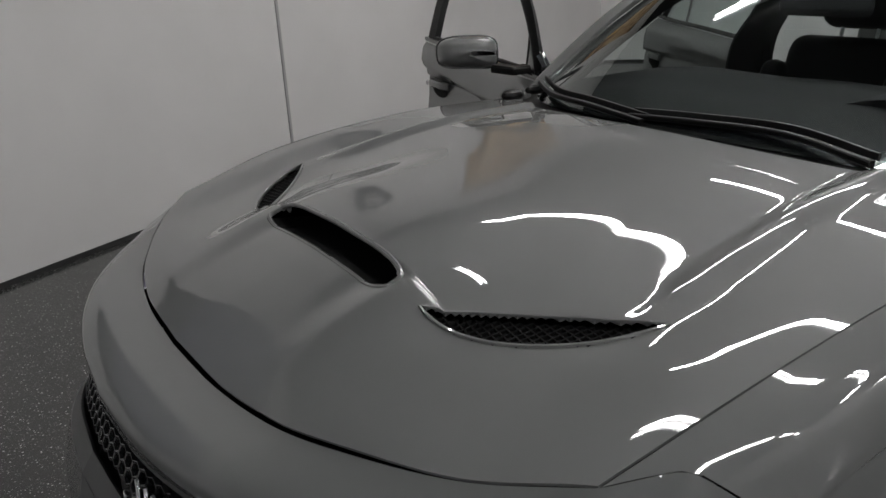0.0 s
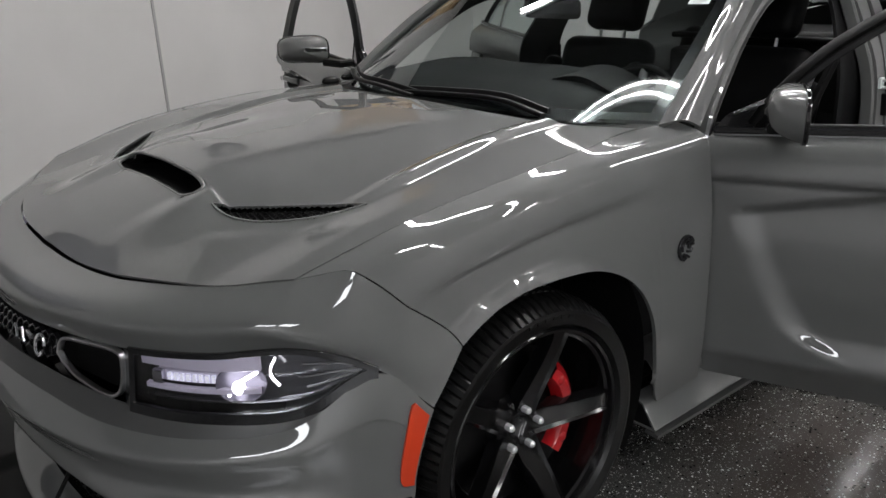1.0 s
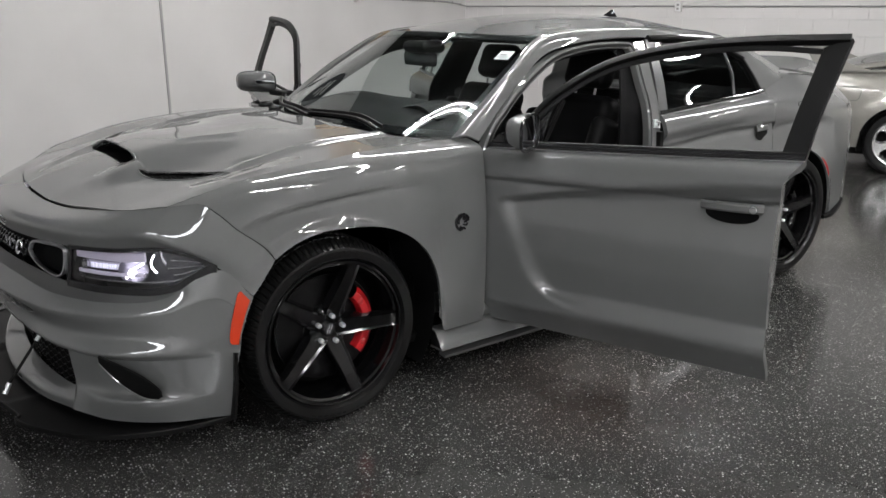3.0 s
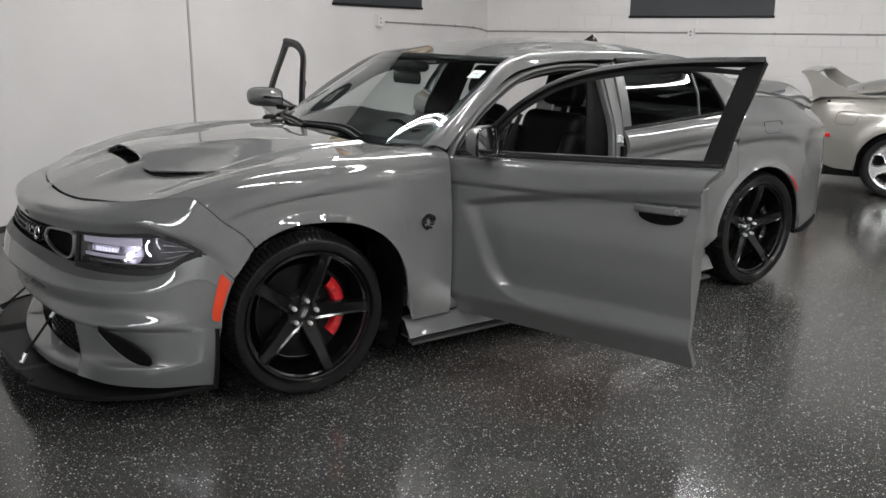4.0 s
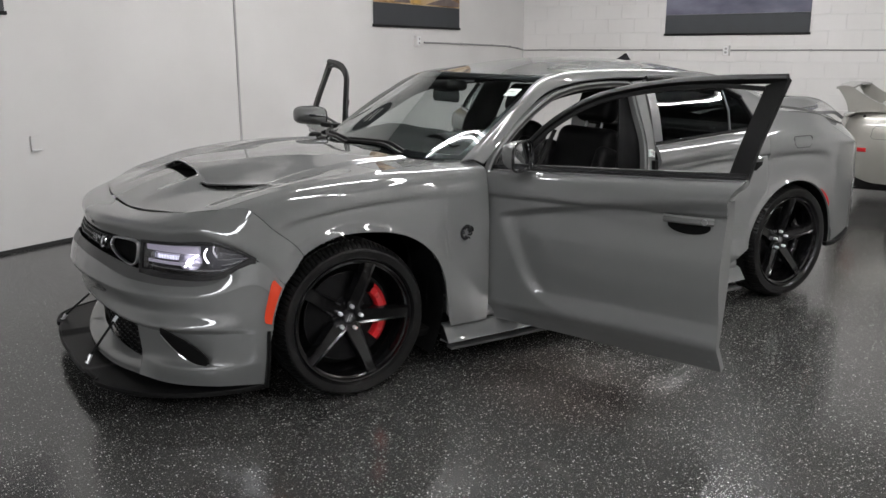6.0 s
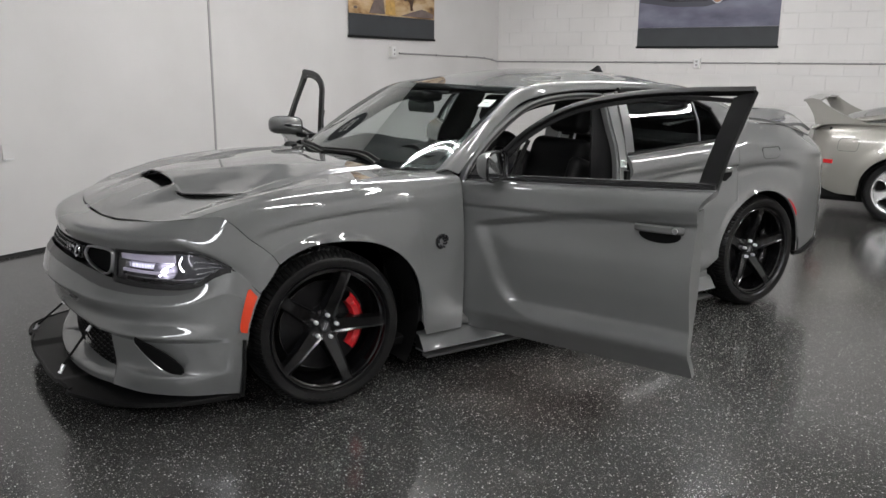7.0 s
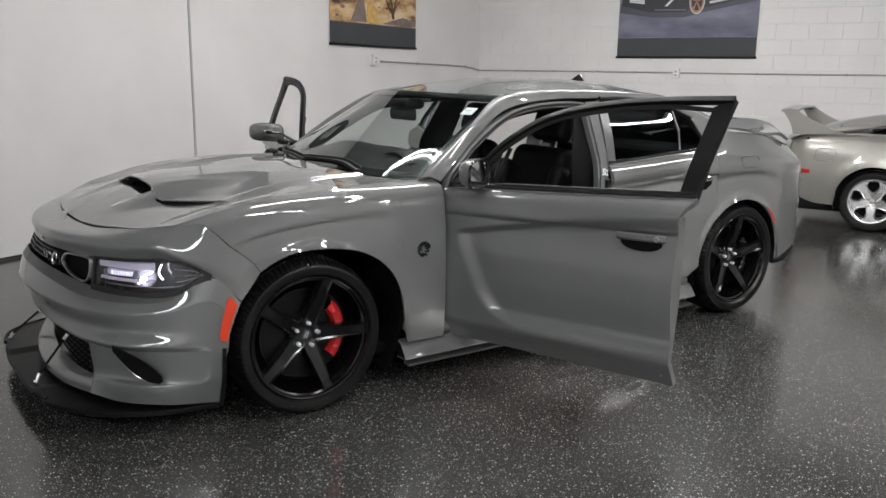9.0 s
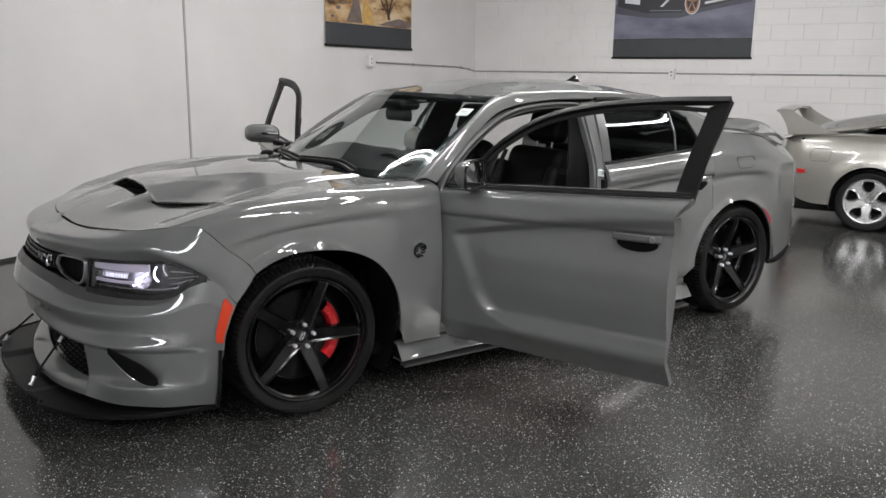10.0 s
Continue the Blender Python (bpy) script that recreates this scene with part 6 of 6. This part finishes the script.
LINING = [[(x + 0.03, -y + 0.012, z - 0.030) for x, y, z in RAIL_IN[:7]], [(x + 0.03, -y + 0.050, z - 0.040) for x, y, z in RAIL_OUT[:7]],
          [(x + 0.04, -y + 0.040, z - 0.064) for x, y, z in RAIL_OUT[:7]]]
mirrored("rail_lining", skin(LINING, 60, 10), TRIM_DARK, 0.006, "black lining inside pillar and roof rail", core=(1.8, 0, 0.9))
POST = [[(1.70, -0.800, 0.50), (1.68, -0.815, 1.00), (1.735, -0.752, 1.20), (1.79, -0.672, 1.365)],
        [(1.80, -0.785, 0.50), (1.79, -0.795, 1.00), (1.835, -0.730, 1.20), (1.88, -0.655, 1.365)],
        [(1.97, -0.800, 0.50), (1.96, -0.815, 1.00), (1.98, -0.752, 1.20), (2.01, -0.672, 1.365)]]
mirrored("post_lining", skin(POST, 30, 10), TRIM_DARK, 0.012, "black lining of the centre pillar", core=(1.85, 0, 0.9))
for sg in (-1, 1):
    belt = [(1.90, sg * 0.800, 1.12), (1.885, sg * 0.775, 0.95), (1.87, sg * 0.76, 0.70), (1.86, sg * 0.76, 0.42)]
    part("seat_belt", sweep(fine(belt, 16), bar_profile(0.046, 0.003), up=(0, 1, 0)), LEATHER, CAR, "black seat belt")


def seat(y, label):
    s = part("front_seat", block(1.18, 1.70, y - 0.26, y + 0.26, 0.38, 0.58, 0.06, seg=4), LEATHER, CAR, label, smooth=True)
    tilt = Matrix.Translation((1.66, y, 0.52)) @ Matrix.Rotation(radians(20), 4, "Y")
    part("backrest", block(-0.08, 0.08, -0.25, 0.25, 0.0, 0.62, 0.07, tilt, 4), LEATHER, s, smooth=True)
    for sg in (-1, 1):
        part("bolster", block(-0.13, 0.05, sg * 0.25 - 0.05, sg * 0.25 + 0.05, 0.05, 0.50, 0.045, tilt, 3), LEATHER, s, smooth=True)
        part("seat_bolster", block(1.20, 1.66, y + sg * 0.25 - 0.05, y + sg * 0.25 + 0.05, 0.48, 0.63, 0.045, None, 3), LEATHER, s, smooth=True)
        part("headrest_post", placed(rod((0.0, sg * 0.07, 0.60), (-0.01, sg * 0.07, 0.70), 0.007), tilt), NUT, s)
    part("headrest", block(-0.07, 0.05, -0.15, 0.15, 0.655, 0.86, 0.05, tilt, 4), LEATHER, s, smooth=True)
    return s


seat(-0.38, "black leather front seat")
seat(0.38, "black leather front seat")
part("rear_bench", block(2.15, 2.60, -0.62, 0.62, 0.38, 0.58, 0.06, seg=3), LEATHER, CAR, "black leather rear bench", smooth=True)
bt = Matrix.Translation((2.60, 0, 0.5)) @ Matrix.Rotation(radians(24), 4, "Y")
part("rear_backrest", block(-0.07, 0.07, -0.64, 0.64, 0.0, 0.62, 0.06, bt, 3), LEATHER, CAR, smooth=True)
part("parcel_shelf", block(2.72, 3.42, -0.66, 0.66, 1.02, 1.05, 0.01), TRIM_DARK, CAR, "black parcel shelf")
# dashboard
DASH = [both([(0.50, 0, 1.000), (0.52, 0.35, 0.998), (0.60, 0.74, 0.985)]), both([(0.74, 0, 1.080), (0.74, 0.35, 1.080), (0.76, 0.76, 1.030)]),
        both([(0.92, 0, 1.100), (0.92, 0.35, 1.098), (0.90, 0.78, 1.020)]), both([(0.98, 0, 0.78), (0.97, 0.35, 0.80), (0.93, 0.78, 0.80)]), both([(0.86, 0, 0.50), (0.86, 0.35, 0.52), (0.86, 0.78, 0.55)])]
DASHB = sheet("dashboard", skin(DASH, 50, 30), TRIM_DARK, CAR, 0.02, core=(0.7, 0, 0.6), label="black soft dashboard")
hood2 = [[(0.76, -0.56, 1.070), (0.78, -0.38, 1.112), (0.76, -0.20, 1.075)], [(0.92, -0.58, 1.080), (0.94, -0.38, 1.130), (0.92, -0.18, 1.095)]]
sheet("dial_hood", skin(hood2, 20, 8), TRIM_DARK, DASHB, 0.02, core=(0.8, -0.38, 0.8), label="black dial hood")
sw = Matrix.Translation((1.06, -0.38, 0.93)) @ Matrix.Rotation(radians(-66), 4, "Y")
ring = [(0.185 * math.cos(a), 0.185 * math.sin(a), 0) for a in spaced(0, 2 * math.pi, 49)[:-1]]
WHEEL = part("steering_wheel", placed(sweep(ring, round_profile(0.016, 10), closed=True), sw), LEATHER, CAR, "black leather steering wheel", smooth=True)
part("wheel_boss", block(-0.06, 0.06, -0.08, 0.08, -0.03, 0.02, 0.02, sw, 3), TRIM_DARK, WHEEL, smooth=True)
for a in (0.2, math.pi - 0.2, -math.pi / 2):
    part("wheel_spoke", placed(rod((0.05 * math.cos(a + 1.57), 0.05 * math.sin(a + 1.57), 0), (0.18 * math.cos(a + 1.57), 0.18 * math.sin(a + 1.57), 0), 0.014), sw), SATINMETAL, WHEEL)
# inside mirror with its sensor pod
pod = part("inside_mirror", block(1.045, 1.075, -0.14, 0.14, 1.262, 1.332, 0.02, None, 3), BLACK_GLOSS, CAR, "black inside mirror on a sensor pod", smooth=True)
part("sensor_pod", block(1.01, 1.16, -0.10, 0.10, 1.325, 1.385, 0.03, Matrix.Translation((0, 0, 0)), 3), BLACK_SATIN, pod, smooth=True)
part("cabin_light", block(1.18, 1.26, 0.00, 0.09, 1.372, 1.384, 0.004), FIXTURE, pod)
part("console", block(0.92, 1.75, -0.13, 0.13, 0.25, 0.62, 0.04, None, 3), TRIM_DARK, CAR, "black centre console", smooth=True)
part("cabin_floor", block(0.5, 2.7, -0.78, 0.78, 0.20, 0.245, 0.01), TRIM_DARK, CAR, "black cabin carpet")
part("firewall", block(0.50, 0.56, -0.74, 0.74, 0.22, 0.97, 0.01), VOID, CAR)

# ---------- the silver sports car behind ----------
# built along its own x from tail to nose, rear axle at 0, near flank at y = 0, then set down beside the block wall
SC = empty("sports_car", "silver coupe with a tall rear wing, parked by the block wall", "car")
SW = 1.80
SMID = SW / 2
PLAN2 = key((-0.86, 0.60), (-0.80, 0.72), (-0.64, 0.83), (-0.32, 0.885), (0.0, 0.902), (0.9, 0.885), (1.9, 0.88), (2.7, 0.85), (3.1, 0.60))
TUCK2 = key((0.2, 0.06), (0.35, 0.02), (0.55, 0.0), (0.75, 0.015), (0.90, 0.065), (0.98, 0.16))


def coupe_side(x, z):
    """Distance of the flank from the car's middle."""
    r = math.hypot(x, z - 0.315)
    return PLAN2(x) - TUCK2(z) + 0.018 * (1 - step(0.37, 0.50, r))


def coupe_foot(x):
    for c in (0.0, 2.55):
        d = abs(x - c)
        if d < 0.352:
            return 0.315 + math.sqrt(0.354 ** 2 - d * d)
    return 0.25 + 0.09 * (1 - step(-0.86, -0.50, x))


COUPE_TOP = key((-0.86, 0.88), (-0.70, 0.935), (-0.4, 0.955), (0.1, 0.975), (1.0, 0.955), (1.9, 0.93), (2.6, 0.86), (3.1, 0.70))
xs = (spaced(-0.86, -0.358, 22) + [-0.351 * math.cos(t) for t in spaced(0.02, math.pi - 0.02, 30)] + spaced(0.36, 2.19, 22)
      + [2.55 - 0.351 * math.cos(t) for t in spaced(0.02, math.pi - 0.02, 24)] + spaced(2.91, 3.1, 6))
rows = []
for j in range(24):
    row = []
    for x in xs:
        z = COUPE_TOP(x) + (coupe_foot(x) - COUPE_TOP(x)) * j / 23
        row.append(Vector((x, SMID - coupe_side(x, z), z)))
    rows.append(row)
MIDDLE2 = (1.0, SMID, 0.5)
LOW2 = (1.0, SMID, 0.2)
sheet("flank", rows, SILVER, SC, 0.012, core=MIDDLE2, label="silver flank with arched wheel openings")
sheet("flank", [[Vector((p.x, 2 * SMID - p.y, p.z)) for p in r] for r in rows], SILVER, SC, 0.012, core=MIDDLE2)


def coupe_curve(x, spread, z, bow=0.10):
    return [(x + bow * (abs(t) ** 2.5), SMID + spread * t, z - 0.02 * t * t) for t in (-1, -0.66, -0.33, 0, 0.33, 0.66, 1)]


DECK2 = [coupe_curve(-0.93, 0.60, 0.90), coupe_curve(-0.80, 0.72, 0.965), coupe_curve(-0.5, 0.77, 0.99), coupe_curve(-0.1, 0.77, 1.00)]
sheet("rear_deck", skin(DECK2, 40, 20), SILVER, SC, 0.01, core=LOW2, label="silver rear deck")
REAR2 = [coupe_curve(-0.94, 0.62, 0.90), coupe_curve(-0.97, 0.64, 0.72), coupe_curve(-0.97, 0.64, 0.52), coupe_curve(-0.90, 0.60, 0.33)]
sheet("rear_bumper", skin(REAR2, 40, 16), SILVER, SC, 0.01, core=MIDDLE2, label="silver rear bumper")
shoulder = [[Vector((x, SMID - coupe_side(x, COUPE_TOP(x)), COUPE_TOP(x))) for x in spaced(-0.84, 3.0, 40)],
            [Vector((x, SMID - 0.74 + 0.06 * step(0.2, 1.0, x), COUPE_TOP(x) + 0.022)) for x in spaced(-0.84, 3.0, 40)]]
sheet("shoulder", shoulder, SILVER, SC, 0.01, core=LOW2)
HATCH = [[(-0.50, SMID - 0.68, 1.02), (-0.2, SMID - 0.67, 1.06), (0.4, SMID - 0.61, 1.17), (1.2, SMID - 0.56, 1.235)],
         [(-0.58, SMID, 1.04), (-0.2, SMID, 1.13), (0.4, SMID, 1.225), (1.2, SMID, 1.275)],
         [(-0.50, SMID + 0.68, 1.02), (-0.2, SMID + 0.67, 1.06), (0.4, SMID + 0.61, 1.17), (1.2, SMID + 0.56, 1.235)]]
sheet("hatch_glass", skin(HATCH, 40, 20), GLASS_TINT, SC, 0.01, core=LOW2, label="dark sloping hatch glass")
PIL = [[(-0.52, SMID - 0.735, 0.985), (-0.2, SMID - 0.73, 1.03), (0.4, SMID - 0.68, 1.13), (1.2, SMID - 0.60, 1.22)],
       [(-0.52, SMID - 0.715, 1.01), (-0.2, SMID - 0.70, 1.065), (0.4, SMID - 0.645, 1.17), (1.2, SMID - 0.575, 1.24)],
       [(-0.50, SMID - 0.68, 1.022), (-0.2, SMID - 0.665, 1.075), (0.4, SMID - 0.605, 1.18), (1.2, SMID - 0.55, 1.245)]]
sheet("roof_pillar", skin(PIL, 30, 12), SILVER, SC, 0.02, core=LOW2, label="silver roof pillar")
SIDEW = [[(-0.10, SMID - 0.755, 0.995), (0.6, SMID - 0.77, 0.985), (1.6, SMID - 0.78, 0.98)], [(0.05, SMID - 0.725, 1.05), (0.65, SMID - 0.672, 1.14), (1.6, SMID - 0.60, 1.22)]]
sheet("side_window", skin(SIDEW, 24, 10), GLASS_TINT, SC, 0.01, core=LOW2, label="dark side window")
ROOF2 = [coupe_curve(1.15, 0.57, 1.275), coupe_curve(1.7, 0.56, 1.27), coupe_curve(2.3, 0.66, 1.0), coupe_curve(3.05, 0.60, 0.70)]
sheet("roof", skin(ROOF2, 30, 20), SILVER, SC, 0.01, core=LOW2, label="silver roof and hood")
# wing: uprights and blade
for y in (0.13, SW - 0.13):
    up = [[(-0.95, y, 1.205), (-0.875, y, 1.214), (-0.80, y, 1.205)], [(-0.895, y, 1.135), (-0.79, y, 1.135), (-0.68, y, 1.125)],
          [(-0.845, y, 1.045), (-0.69, y, 1.05), (-0.52, y, 1.045)], [(-0.82, y, 0.955), (-0.58, y, 0.965), (-0.30, y, 0.978)]]
    sheet("wing_upright", skin(up, 16, 16), SILVER, SC, 0.045, core=(-0.6, SMID, 1.08), label="silver wing upright")
blade = [[(-0.955, 0.12, 1.205), (-0.975, SMID, 1.225), (-0.955, SW - 0.12, 1.205)], [(-0.88, 0.12, 1.222), (-0.90, SMID, 1.242), (-0.88, SW - 0.12, 1.222)],
         [(-0.79, 0.12, 1.208), (-0.80, SMID, 1.228), (-0.79, SW - 0.12, 1.208)]]
sheet("wing_blade", skin(blade, 30, 10), SILVER, SC, 0.022, core=(-0.8, SMID, 0), label="silver tall rear wing blade")
bm = sweep(fine([(x, SMID - coupe_side(x, 0.585) - 0.004, 0.585) for x in (-0.765, -0.69, -0.61)], 10), bar_profile(0.016, 0.042, 0.6), up=(0, -0.1, 1))
part("side_marker", bm, REDLENS, SC, "red rear side marker", smooth=True)
loop = [(-0.56, 0.70), (-0.41, 0.70), (-0.39, 0.72), (-0.375, 0.80), (-0.39, 0.825), (-0.54, 0.825), (-0.57, 0.80), (-0.58, 0.72)]
part("fuel_flap", sweep([(x, SMID - coupe_side(x, z) - 0.001, z) for x, z in loop], bar_profile(0.005, 0.006), closed=True, up=(0, 1, 0)), GREY_SATIN, SC, "dark joint round the fuel flap")
bm = bmesh.new()
ball(bm, (-0.665, SMID - coupe_side(-0.665, 0.915) - 0.001, 0.915), 0.016, 1.0, 0.5, 1.0, 10)
part("lock_barrel", bm, BLACK_SATIN, SC, "small black lock barrel")
for c in (0.0, 2.55):
    for sg in (-1, 1):
        w = wheel(c, sg, 0.942, ALLOY, tyre_r=0.315, rim_r=0.226, half=0.112, yc=SW / 2 - 0.128, owner=None, cz=0.315, plain=True)
        for ob in (w, *w.children_recursive):
            ob.data.transform(Matrix.Translation((0, SMID, 0)))
        w.parent = SC
    part("arch_liner", lathe([(0.368, -0.87), (0.368, 0.87)], (c, SMID, 0.315), n=30, start=-0.3, sweep_angle=math.pi + 0.6), VOID, SC, "black arch liner", smooth=True)
part("floor_pan", block(-0.80, 2.9, 0.12, SW - 0.12, 0.17, 0.60, 0.04), VOID, SC, "black underbody")
SC.matrix_basis = Matrix.Translation((6.70, 0.17, 0)) @ Matrix.Rotation(radians(-64), 4, "Z")

# ---------- painted blocks of the east wall ----------
BW, BH = 0.4064, 0.2032
bm = block(0.0, 0.03, -BW / 2 + 0.0012, BW / 2 - 0.0012, -BH / 2 + 0.002, BH / 2 - 0.002, 0.003, seg=1)
BLOCK = bpy.data.meshes.new("block")
bm.to_mesh(BLOCK)
bm.free()
BLOCK.materials.append(WALL_BLOCK)
rest = bmesh.new()
for r in range(18):
    for q in range(37):
        y = -(q + (0.5 if r % 2 else 1.0)) * BW + BW / 2 - 0.003
        here = Matrix.Translation((S1, y, (r + 0.5) * BH))
        if y > -6.2:
            ob = new("block", BLOCK)
            ob.parent = WALL_E
            ob.matrix_parent_inverse = Matrix()
            ob.matrix_basis = here
        else:
            b2 = rest
            c = [here @ Vector((0.004, sy * (BW / 2 - 0.004), sz * (BH / 2 - 0.004))) for sy, sz in ((-1, -1), (1, -1), (1, 1), (-1, 1))]
            d = [here @ Vector((0.0, sy * (BW / 2 - 0.008), sz * (BH / 2 - 0.008))) for sy, sz in ((-1, -1), (1, -1), (1, 1), (-1, 1))]
            c, d = [b2.verts.new(p) for p in c], [b2.verts.new(p) for p in d]
            b2.faces.new(d)
            for i in range(4):
                b2.faces.new((c[i], c[(i + 1) % 4], d[(i + 1) % 4], d[i]))
ob = part("far_blocks", rest, WALL_BLOCK, WALL_E)
ob.matrix_parent_inverse = Matrix()
tagged(ob, kind="stuff")
